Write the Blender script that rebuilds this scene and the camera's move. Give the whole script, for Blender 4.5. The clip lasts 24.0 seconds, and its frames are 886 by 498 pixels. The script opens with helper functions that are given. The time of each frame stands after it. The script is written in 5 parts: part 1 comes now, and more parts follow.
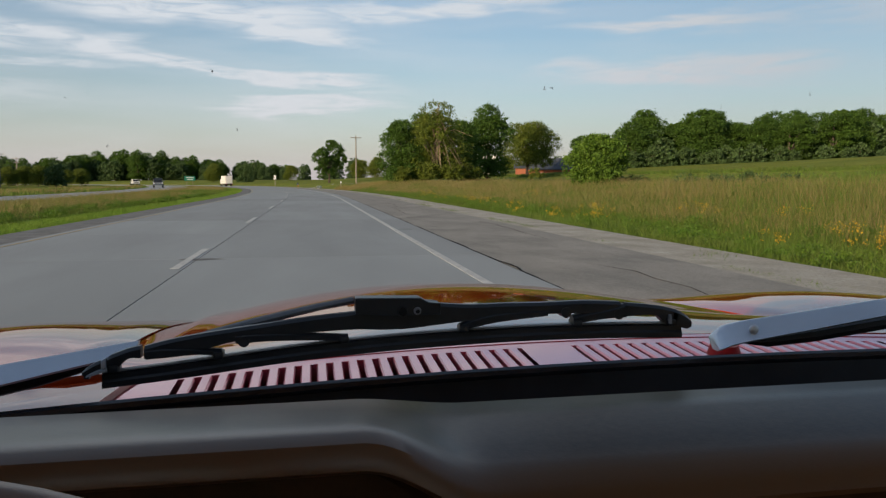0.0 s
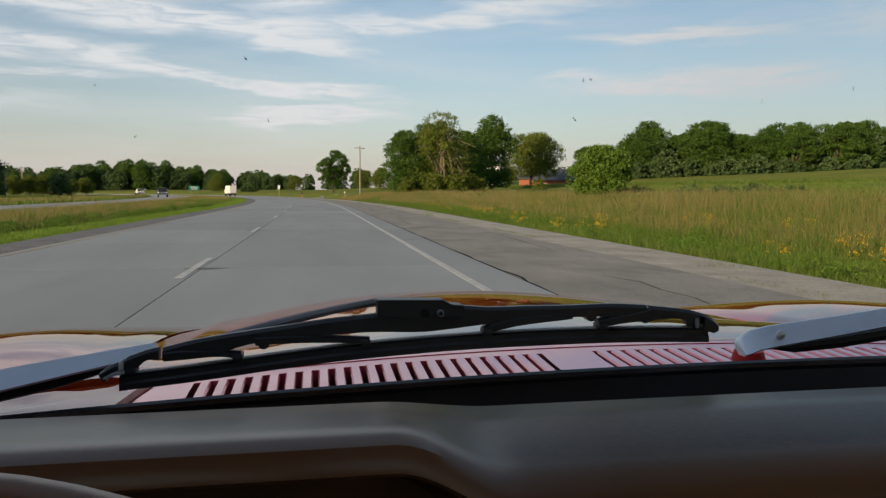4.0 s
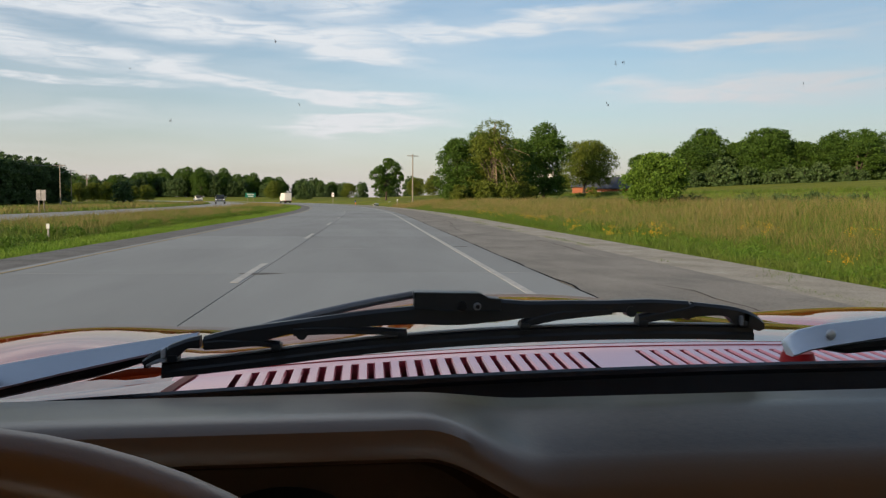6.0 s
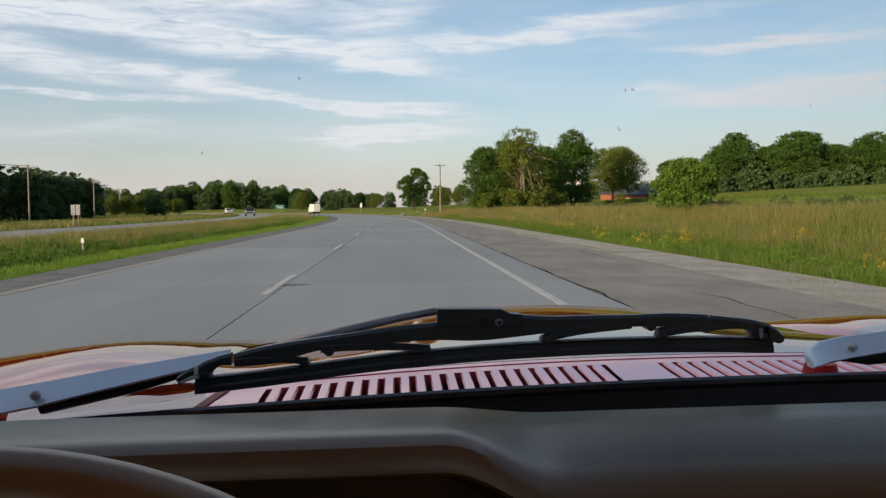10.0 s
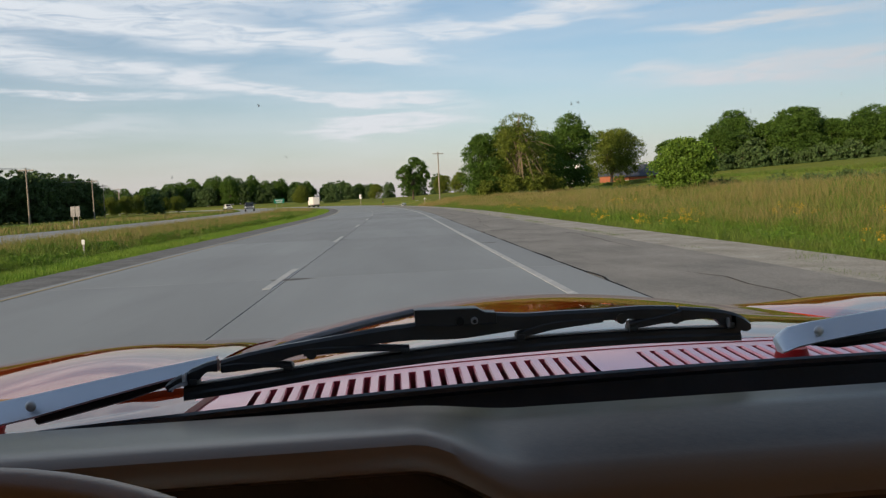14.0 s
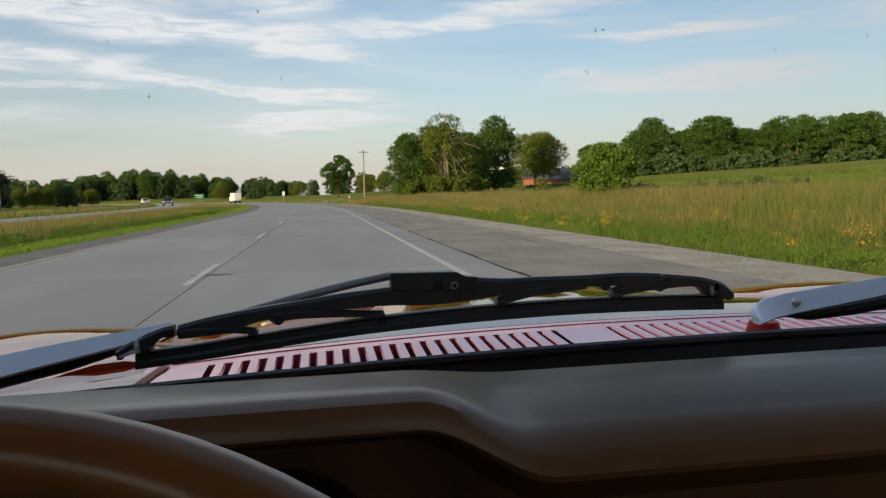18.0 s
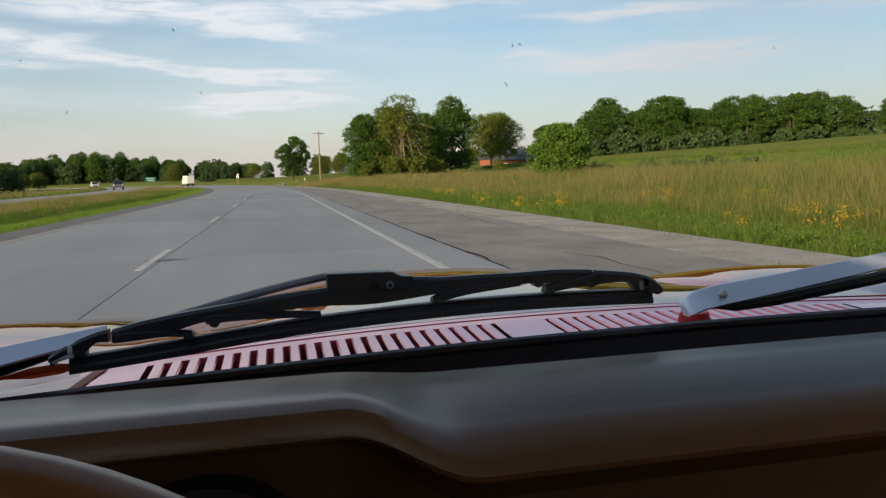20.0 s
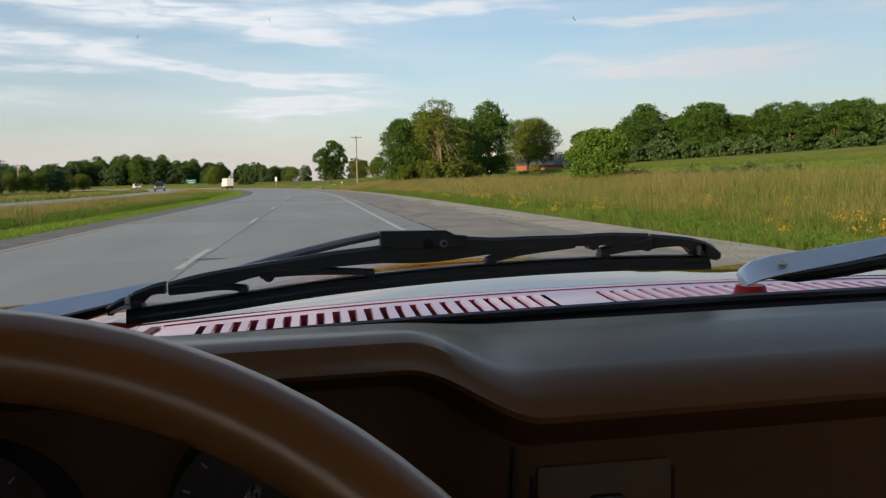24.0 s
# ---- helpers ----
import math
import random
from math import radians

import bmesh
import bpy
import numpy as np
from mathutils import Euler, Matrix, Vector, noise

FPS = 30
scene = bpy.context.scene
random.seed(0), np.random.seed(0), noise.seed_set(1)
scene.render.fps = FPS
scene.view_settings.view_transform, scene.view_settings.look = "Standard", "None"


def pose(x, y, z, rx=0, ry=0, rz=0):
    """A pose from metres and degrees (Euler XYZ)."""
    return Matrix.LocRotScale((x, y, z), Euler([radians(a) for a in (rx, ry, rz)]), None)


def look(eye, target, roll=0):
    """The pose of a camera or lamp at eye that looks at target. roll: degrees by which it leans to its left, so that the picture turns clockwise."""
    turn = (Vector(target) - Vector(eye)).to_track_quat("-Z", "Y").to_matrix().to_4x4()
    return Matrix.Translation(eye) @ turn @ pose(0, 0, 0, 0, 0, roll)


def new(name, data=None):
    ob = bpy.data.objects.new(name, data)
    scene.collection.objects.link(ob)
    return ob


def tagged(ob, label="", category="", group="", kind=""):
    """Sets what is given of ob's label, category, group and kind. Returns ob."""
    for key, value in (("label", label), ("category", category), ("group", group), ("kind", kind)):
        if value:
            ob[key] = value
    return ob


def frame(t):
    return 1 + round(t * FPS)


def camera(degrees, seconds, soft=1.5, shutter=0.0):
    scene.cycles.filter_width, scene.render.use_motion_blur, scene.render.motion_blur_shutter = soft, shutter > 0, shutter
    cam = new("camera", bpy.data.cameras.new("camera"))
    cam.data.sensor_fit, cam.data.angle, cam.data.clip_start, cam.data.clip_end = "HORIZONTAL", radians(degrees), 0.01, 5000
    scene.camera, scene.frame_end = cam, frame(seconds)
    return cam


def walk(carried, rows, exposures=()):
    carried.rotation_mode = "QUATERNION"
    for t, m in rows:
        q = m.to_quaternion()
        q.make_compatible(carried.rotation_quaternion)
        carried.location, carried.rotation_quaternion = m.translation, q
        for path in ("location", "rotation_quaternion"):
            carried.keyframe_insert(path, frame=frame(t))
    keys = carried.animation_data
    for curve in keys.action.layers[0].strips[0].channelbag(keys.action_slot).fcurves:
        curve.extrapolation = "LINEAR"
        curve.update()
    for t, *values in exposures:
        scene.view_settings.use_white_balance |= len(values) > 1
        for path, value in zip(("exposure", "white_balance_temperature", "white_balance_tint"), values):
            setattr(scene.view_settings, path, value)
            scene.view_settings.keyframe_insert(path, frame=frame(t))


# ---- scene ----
# ---- camera ----
cam = camera(58.0, 24.0, soft=1.3)
# seconds, x, y, z, tilt, lean, heading: held inside the car, over the wheel
PATH = [
    (0.0, 0.0032, 0.0056, 1.1445, -4.81, 0.01, -9.30),
    (0.5, -0.0007, 0.0039, 1.1476, -4.78, 0.09, -8.89),
    (1.0, -0.0020, 0.0061, 1.1463, -4.69, -0.05, -8.87),
    (1.5, 0.0025, 0.0051, 1.1406, -4.69, -0.18, -8.66),
    (3.5, -0.0109, 0.0128, 1.1480, -4.20, -0.05, -8.57),
    (4.0, -0.0100, 0.0185, 1.1366, -4.06, -0.19, -9.04),
    (4.5, -0.0174, 0.0208, 1.1294, -3.95, -0.16, -7.68),
    (5.0, -0.0012, 0.0119, 1.1307, -3.80, -0.24, -6.22),
    (5.5, -0.0080, 0.0121, 1.1277, -3.65, -0.04, -5.47),
    (6.0, 0.0009, 0.0176, 1.1255, -3.52, -0.36, -5.30),
    (6.5, 0.0095, 0.0159, 1.1276, -3.23, -0.23, -4.75),
    (7.0, 0.0168, 0.0100, 1.1348, -3.19, 0.10, -4.08),
    (7.5, 0.0052, 0.0106, 1.1365, -3.06, 0.01, -3.91),
    (8.0, -0.0047, 0.0021, 1.1352, -3.05, 0.18, -3.54),
    (8.5, 0.0078, 0.0070, 1.1293, -3.02, 0.07, -3.59),
    (9.0, 0.0056, 0.0019, 1.1330, -2.94, 0.33, -3.40),
    (9.5, 0.0040, 0.0013, 1.1330, -2.87, 0.46, -3.30),
    (11.5, 0.0086, 0.0025, 1.1332, -2.96, 0.54, -3.46),
    (12.0, 0.0096, -0.0006, 1.1312, -3.25, 0.71, -3.42),
    (12.5, 0.0085, -0.0072, 1.1361, -3.42, 1.01, -3.35),
    (13.0, 0.0102, -0.0022, 1.1328, -3.62, 1.41, -3.38),
    (13.5, 0.0280, -0.0122, 1.1338, -3.72, 1.96, -3.07),
    (14.0, 0.0243, -0.0205, 1.1449, -3.71, 2.53, -3.35),
    (14.5, 0.0350, -0.0134, 1.1342, -4.23, 2.55, -3.62),
    (15.0, 0.0452, 0.0163, 1.1060, -3.79, 2.63, -4.35),
    (15.5, 0.0295, -0.0071, 1.1310, -3.81, 3.44, -4.33),
    (16.0, 0.0215, -0.0204, 1.1255, -3.57, 3.21, -5.05),
    (16.5, 0.0240, -0.0146, 1.1147, -3.67, 2.50, -5.99),
    (17.0, 0.0104, -0.0120, 1.1172, -3.76, 2.60, -6.23),
    (17.5, -0.0152, 0.0192, 1.1106, -3.84, 1.45, -7.77),
    (19.5, -0.0129, 0.0136, 1.1345, -4.71, 2.12, -11.00),
    (20.0, 0.0004, 0.0082, 1.1286, -5.34, 1.69, -11.82),
    (20.5, -0.0321, 0.0030, 1.1254, -4.94, 1.56, -11.14),
    (21.0, -0.0346, 0.0048, 1.1212, -5.15, 1.76, -10.20),
    (21.5, -0.0182, -0.0116, 1.1308, -4.91, 2.00, -8.57),
    (22.0, -0.0266, 0.0127, 1.1003, -4.85, 1.53, -9.43),
    (22.5, -0.0221, 0.0060, 1.1144, -4.88, 1.46, -9.20),
    (23.0, -0.0139, 0.0002, 1.1094, -5.02, 1.42, -9.09),
    (23.5, -0.0179, -0.0028, 1.1108, -5.02, 1.34, -8.64),
    (24.0, -0.0140, 0.0133, 1.0939, -4.92, 1.16, -9.23),
]
walk(cam, [(t, pose(x, y, z, 90 + tilt, lean, heading)) for t, x, y, z, tilt, lean, heading in PATH],
     exposures=[(0.0, 0.82, 6400, 10), (1.0, 0.92, 6450, 10), (4.0, 0.88, 6700, 10), (5.0, 0.95, 6800, 10), (6.0, 0.97, 6550, 10), (8.0, 1.0, 6550, 10), (12.0, 0.98, 6350, 10),
                (13.0, 1.02, 6600, 10), (14.0, 0.93, 6400, 10), (16.0, 0.98, 7050, 10), (17.0, 1.0, 6900, 10), (20.0, 1.03, 6500, 10), (24.0, 1.07, 6500, 10)])

# ---- world, sun ----
SUN_AZ, SUN_EL = radians(130), radians(13)      # counted from straight ahead to the left
world = bpy.data.worlds.new("evening_sky")
scene.world = world
world.use_nodes = True
wt = world.node_tree
wt.nodes.clear()


def wnode(kind):
    return wt.nodes.new(kind)


def plug(n, slot, value):
    if hasattr(value, "outputs"):
        value = value.outputs[0]
    if hasattr(value, "is_output"):
        n.id_data.links.new(value, n.inputs[slot])
    else:
        n.inputs[slot].default_value = value


def wmath(op, a, b=0.0, c=0.0, clamp=False):
    n = wnode("ShaderNodeMath")
    n.operation, n.use_clamp = op, clamp
    plug(n, 0, a), plug(n, 1, b)
    if op in ("MULTIPLY_ADD", "SMOOTH_MIN"):
        plug(n, 2, c)
    return n


coord = wnode("ShaderNodeTexCoord")
split = wnode("ShaderNodeSeparateXYZ")
plug(split, 0, coord.outputs["Generated"])
sx, sy, sz = split.outputs
sky = wnode("ShaderNodeTexSky")
sky.sky_type, sky.sun_disc, sky.sun_elevation, sky.sun_rotation = "NISHITA", False, SUN_EL, -SUN_AZ
sky.altitude, sky.air_density, sky.dust_density, sky.ozone_density = 200, 1.0, 0.8, 2.0
flat = wmath("SQRT", wmath("ADD", wmath("MULTIPLY", sx, sx), wmath("MULTIPLY", sy, sy)))
azim = wmath("ARCTAN2", sx, sy)                 # to the right of straight ahead
elev = wmath("ARCTAN2", sz, flat)
# wisps: noise drawn out along the horizon
stretch = wnode("ShaderNodeCombineXYZ")
plug(stretch, 0, wmath("MULTIPLY", azim, 5.0)), plug(stretch, 1, wmath("MULTIPLY", elev, 34.0))
warp = wnode("ShaderNodeTexNoise")
warp.noise_dimensions = "2D"
plug(warp, "Vector", stretch)
warp.inputs["Scale"].default_value, warp.inputs["Detail"].default_value = 1.1, 6.0
fine = wnode("ShaderNodeTexNoise")
fine.noise_dimensions = "2D"
plug(fine, "Vector", stretch)
fine.inputs["Scale"].default_value, fine.inputs["Detail"].default_value = 3.2, 9.0
fine.inputs["Roughness"].default_value, fine.inputs["Distortion"].default_value = 0.62, 0.6
bend = wmath("MULTIPLY_ADD", wmath("SUBTRACT", warp, 0.5), 0.05, elev)
# cirrus streaks: bearing, height, half length, half thickness (degrees), rise per degree, weight
STREAKS = [
    (-13.0, 11.6, 13.0, 0.95, -0.08, 1.0), (-1.0, 10.2, 4.0, 0.5, -0.05, 0.8), (-12.0, 14.6, 7.0, 1.9, 0.05, 0.85), (-1.0, 13.4, 4.0, 1.2, 0.1, 0.7),
    (10.0, 12.1, 12.0, 0.6, 0.07, 0.9), (24.5, 10.4, 5.5, 0.5, 0.02, 1.1), (-18.0, 9.1, 7.5, 0.75, -0.08, 0.75), (-9.0, 8.0, 4.5, 0.4, -0.12, 0.6),
    (-3.0, 7.5, 7.0, 0.42, -0.125, 1.5), (-0.8, 5.4, 4.8, 0.55, 0.0, 1.7), (4.0, 5.0, 3.5, 0.35, -0.05, 0.45), (-20.0, 7.6, 7.0, 0.22, 0.0, 0.9),
    (17.8, 8.0, 2.2, 0.3, 0.0, 0.5), (25.0, 7.6, 8.0, 0.6, 0.03, 1.0), (31.0, 7.0, 5.0, 1.4, 0.0, 0.4), (-21.0, 5.4, 8.0, 0.6, 0.0, 0.4),
    (-25.0, 10.3, 3.0, 0.8, -0.05, 0.8), (-30.0, 14.0, 10.0, 1.6, -0.03, 0.8), (-42.0, 10.0, 12.0, 1.5, 0.0, 0.6), (45.0, 11.0, 14.0, 1.6, 0.02, 0.6),
    # this row is added above the view to brighten what the cowl reflects
    (5.0, 17.5, 22.0, 1.8, 0.05, 0.85), (-20.0, 20.0, 25.0, 2.5, 0.03, 0.85), (25.0, 23.0, 25.0, 3.0, 0.0, 0.85), (-5.0, 28.0, 35.0, 4.0, 0.02, 0.8), (-60.0, 30.0, 50.0, 5.0, 0.03, 0.5)]
cover = None
for bearing, height, length, thick, rise, weight in STREAKS:
    da = wmath("SUBTRACT", azim, radians(bearing))
    de = wmath("SUBTRACT", wmath("MULTIPLY_ADD", da, -rise, bend), radians(height))
    q = wmath("ADD", wmath("POWER", wmath("ABSOLUTE", wmath("DIVIDE", da, radians(length))), 2.0),
              wmath("POWER", wmath("ABSOLUTE", wmath("DIVIDE", de, radians(thick))), 2.0))
    g = wmath("MULTIPLY", wmath("EXPONENT", wmath("MULTIPLY", q, -1.0)), weight)
    cover = g if cover is None else wmath("ADD", cover, g)
grain = wmath("MULTIPLY_ADD", fine, 2.3, -0.25, clamp=True)
veil = wmath("MULTIPLY_ADD", warp, 0.55, -0.14, clamp=True)
cover = wmath("MAXIMUM", wmath("MULTIPLY", wmath("MINIMUM", wmath("MULTIPLY", cover, 1.25), 1.0), grain, clamp=True), veil)
haze = wmath("EXPONENT", wmath("MULTIPLY", wmath("MAXIMUM", elev, 0.0), -11.0))
hazed = wnode("ShaderNodeMix")
hazed.data_type = "RGBA"
plug(hazed, 0, wmath("MULTIPLY", haze, 0.95)), plug(hazed, 6, sky)
hazed.inputs[7].default_value = (3.75, 3.36, 3.42, 1)
tint = wnode("ShaderNodeMix")
tint.data_type = "RGBA"
plug(tint, 0, haze)
tint.inputs[6].default_value, tint.inputs[7].default_value = (4.95, 5.2, 5.6, 1), (5.0, 4.65, 4.6, 1)
mixed = wnode("ShaderNodeMix")
mixed.data_type = "RGBA"
plug(mixed, 0, cover), plug(mixed, 6, hazed.outputs[2]), plug(mixed, 7, tint.outputs[2])
back = wnode("ShaderNodeBackground")
plug(back, 0, mixed.outputs[2])
away = wnode("ShaderNodeMapRange")               # the sky is deeper away from the low sun
away.interpolation_type = "SMOOTHSTEP"
plug(away, 0, azim)
for i, v in enumerate((radians(0), radians(38), 0.081, 0.064)):
    away.inputs[i + 1].default_value = v
plug(back, 1, away)
plug(wnode("ShaderNodeOutputWorld"), 0, back)

sun_data = bpy.data.lights.new("sun", "SUN")
sun_data.energy, sun_data.angle, sun_data.color = 3.2, radians(0.6), (1.0, 0.78, 0.52)
sun = new("sun", sun_data)
sun.matrix_world = look((-math.sin(SUN_AZ) * 50, math.cos(SUN_AZ) * 50, math.tan(SUN_EL) * 50), (0, 0, 0))

# ---- materials ----
def material(name, colour, rough=0.6, metal=0.0, second=None, scale=3.0, fine_scale=None, bump=0.0, bump_scale=60.0, coat=0.0,
             per=None, spread=0.25, spec=0.5, detail=5.0, stretch=(1, 1, 1)):
    """A surface with a base colour, a second colour in blotches of size 1/scale metres, and fine relief."""
    m = bpy.data.materials.new(name)
    m.use_nodes = True
    t = m.node_tree
    b = t.nodes["Principled BSDF"]
    b.inputs["Roughness"].default_value, b.inputs["Metallic"].default_value = rough, metal
    b.inputs["Coat Weight"].default_value, b.inputs["Coat Roughness"].default_value = coat, 0.03
    b.inputs["Specular IOR Level"].default_value = spec
    c = t.nodes.new("ShaderNodeTexCoord").outputs["Object"]
    if stretch != (1, 1, 1):
        mp = t.nodes.new("ShaderNodeMapping")
        mp.inputs["Scale"].default_value = stretch
        t.links.new(c, mp.inputs[0])
        c = mp.outputs[0]
    second = second or tuple(v * 0.72 for v in colour)

    def tex(s, d):
        n = t.nodes.new("ShaderNodeTexNoise")
        n.inputs["Scale"].default_value, n.inputs["Detail"].default_value, n.inputs["Roughness"].default_value = s, d, 0.6
        t.links.new(c, n.inputs[0])
        return n.outputs[0]

    ramp = t.nodes.new("ShaderNodeMapRange")
    ramp.inputs[1].default_value, ramp.inputs[2].default_value = 0.32, 0.68
    t.links.new(tex(scale, detail), ramp.inputs[0])
    mix = t.nodes.new("ShaderNodeMix")
    mix.data_type = "RGBA"
    mix.inputs[6].default_value, mix.inputs[7].default_value = (*colour, 1), (*second, 1)
    t.links.new(ramp.outputs[0], mix.inputs[0])
    out = mix.outputs[2]
    if fine_scale:
        v = t.nodes.new("ShaderNodeHueSaturation")
        r = t.nodes.new("ShaderNodeMapRange")
        r.inputs[1].default_value, r.inputs[2].default_value, r.inputs[3].default_value, r.inputs[4].default_value = 0.3, 0.7, 0.75, 1.25
        t.links.new(tex(fine_scale, 3), r.inputs[0])
        t.links.new(r.outputs[0], v.inputs["Value"]), t.links.new(out, v.inputs["Color"])
        out = v.outputs[0]
    if per:
        v = t.nodes.new("ShaderNodeHueSaturation")
        r = t.nodes.new("ShaderNodeMapRange")
        r.inputs[3].default_value, r.inputs[4].default_value = 1 - spread, 1 + spread
        source = t.nodes.new("ShaderNodeObjectInfo").outputs["Random"] if per == "object" else t.nodes.new("ShaderNodeNewGeometry").outputs["Random Per Island"]
        t.links.new(source, r.inputs[0])
        t.links.new(r.outputs[0], v.inputs["Value"]), t.links.new(out, v.inputs["Color"])
        out = v.outputs[0]
    t.links.new(out, b.inputs["Base Color"])
    if bump:
        n = t.nodes.new("ShaderNodeBump")
        n.inputs["Strength"].default_value, n.inputs["Distance"].default_value = 1.0, bump
        t.links.new(tex(bump_scale, 4), n.inputs["Height"])
        t.links.new(n.outputs[0], b.inputs["Normal"])
    return m


def leaf_material(name, colour, second, glow=0.35, spread=0.35):
    m = material(name, colour, 0.55, second=second, scale=0.5, per="island", spread=spread, spec=0.25)
    t = m.node_tree
    b, out = t.nodes["Principled BSDF"], t.nodes["Material Output"]
    tr, mx = t.nodes.new("ShaderNodeBsdfTranslucent"), t.nodes.new("ShaderNodeMixShader")
    t.links.new(b.inputs["Base Color"].links[0].from_socket, tr.inputs[0])
    mx.inputs[0].default_value = glow
    t.links.new(b.outputs[0], mx.inputs[1]), t.links.new(tr.outputs[0], mx.inputs[2]), t.links.new(mx.outputs[0], out.inputs[0])
    return m


REDBROWN = material("red_brown_sealer", (0.40, 0.085, 0.045), 0.6, scale=60)
PAINT = material("red_orange_paint", (0.34, 0.034, 0.005), 0.6, 0.0, second=(0.29, 0.029, 0.004), scale=1.2, coat=1.0, spec=0.0)
PAINT.node_tree.nodes["Principled BSDF"].inputs["Coat IOR"].default_value = 2.45
PAINT.node_tree.nodes["Principled BSDF"].inputs["Coat Roughness"].default_value = 0.03
# brighter and pinker than PAINT: the reflected sky is put into the base colour
COWL = material("pink_lit_cowl_paint", (0.88, 0.17, 0.22), 0.30, 0.45, second=(0.82, 0.15, 0.19), scale=8, coat=1.0, bump=0.0001, bump_scale=120)
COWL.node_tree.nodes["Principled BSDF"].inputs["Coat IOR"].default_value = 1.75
REDCAP = material("red_rubber_cap", (0.50, 0.010, 0.010), 0.5, scale=40, spec=0.25)
BLACK = material("black_rubber", (0.012, 0.013, 0.015), 0.45, second=(0.02, 0.021, 0.024), scale=30, bump=0.0002, bump_scale=300)
SEAL = material("shiny_black_seal", (0.012, 0.014, 0.018), 0.24, second=(0.02, 0.022, 0.028), scale=30, spec=0.9)
BLADE = material("black_wiper_plastic", (0.012, 0.014, 0.018), 0.38, second=(0.022, 0.024, 0.028), scale=25, bump=0.0001, bump_scale=500)
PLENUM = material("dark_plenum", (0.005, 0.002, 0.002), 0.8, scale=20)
SILVER = material("silver_wiper_arm", (0.66, 0.70, 0.76), 0.33, 0.6, second=(0.60, 0.64, 0.70), scale=20, bump=0.0001, bump_scale=400)
ROD = material("grey_rod_paint", (0.22, 0.225, 0.24), 0.4, scale=30)
SCREW = material("steel_screw", (0.75, 0.75, 0.77), 0.35, 0.5, scale=60)
VINYL = material("dark_brown_vinyl", (0.054, 0.036, 0.024), 0.31, second=(0.044, 0.029, 0.019), scale=6, fine_scale=180, bump=0.00008, bump_scale=420, spec=0.5)
vt = VINYL.node_tree
v_bsdf = vt.nodes["Principled BSDF"]
v_co, v_xyz = vt.nodes.new("ShaderNodeTexCoord"), vt.nodes.new("ShaderNodeSeparateXYZ")
vt.links.new(v_co.outputs["Object"], v_xyz.inputs[0])


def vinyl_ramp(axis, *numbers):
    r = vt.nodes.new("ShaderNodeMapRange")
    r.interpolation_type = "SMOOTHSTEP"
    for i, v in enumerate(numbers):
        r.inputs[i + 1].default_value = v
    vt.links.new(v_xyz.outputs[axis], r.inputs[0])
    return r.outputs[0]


# sky sheen graded by x: strong on the binnacle, weak on the far side
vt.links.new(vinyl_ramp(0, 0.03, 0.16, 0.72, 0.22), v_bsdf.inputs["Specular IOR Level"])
# front lip's brown is lightened by y to stand in for cabin light
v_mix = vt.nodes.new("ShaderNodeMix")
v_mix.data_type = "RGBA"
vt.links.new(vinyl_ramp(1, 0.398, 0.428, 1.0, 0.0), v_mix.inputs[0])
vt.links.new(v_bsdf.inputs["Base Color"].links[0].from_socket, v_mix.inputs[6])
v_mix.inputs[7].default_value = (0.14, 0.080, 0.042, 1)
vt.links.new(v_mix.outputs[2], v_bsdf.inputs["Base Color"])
# shade put into the colour: darker, sheenless copy of the dash vinyl
VINYL_SHADED = material("brown_vinyl_shaded", (0.075, 0.040, 0.019), 0.7, second=(0.06, 0.032, 0.015), scale=6, bump=0.00012, bump_scale=420, spec=0.08)
VINYL_LOW = material("brown_dash_plastic", (0.085, 0.048, 0.022), 0.55, scale=8, bump=0.0003, bump_scale=300)
RIM = material("brown_wheel_leather", (0.21, 0.105, 0.038), 0.29, second=(0.165, 0.082, 0.030), scale=14, bump=0.00012, bump_scale=260, spec=0.75)
SEAM = material("black_panel_gap", (0.006, 0.005, 0.005), 0.8)
# unseen lining, kept pale so it bounces warm light onto dash and wheel
HEADLINER = material("tan_headliner", (0.46, 0.33, 0.22), 0.9, scale=9)
TRIM = material("tan_brown_trim", (0.44, 0.26, 0.14), 0.8, scale=5, bump=0.0005, bump_scale=200)
CONCRETE = material("worn_concrete", (0.262, 0.284, 0.296), 0.85, second=(0.208, 0.225, 0.236), scale=0.3, detail=6.0, per="object", spread=0.09, bump=0.0006, bump_scale=60, stretch=(2.2, 0.35, 1))
ASPHALT = material("old_asphalt_shoulder", (0.300, 0.282, 0.255), 0.9, second=(0.190, 0.182, 0.168), scale=0.7, detail=8.0, fine_scale=40, bump=0.0012, bump_scale=60, spec=0.2, stretch=(1.3, 0.7, 1))
GRAVEL_DARK = material("broken_asphalt_edge", (0.20, 0.20, 0.20), 0.95, second=(0.12, 0.12, 0.115), scale=1.5, fine_scale=24, bump=0.006, bump_scale=25, spec=0.2)
GRAVEL = material("gravel_edge", (0.40, 0.375, 0.33), 0.95, second=(0.25, 0.23, 0.185), scale=0.9, fine_scale=24, bump=0.01, bump_scale=25)
JOINT = material("dirty_joint_filler", (0.10, 0.10, 0.10), 0.85, scale=2)
TAR = material("tar_joint", (0.018, 0.017, 0.017), 0.95, scale=3, spec=0.1)
WHITE_LINE = material("worn_white_road_paint", (0.50, 0.50, 0.49), 0.8, second=(0.36, 0.365, 0.365), scale=3, fine_scale=12)
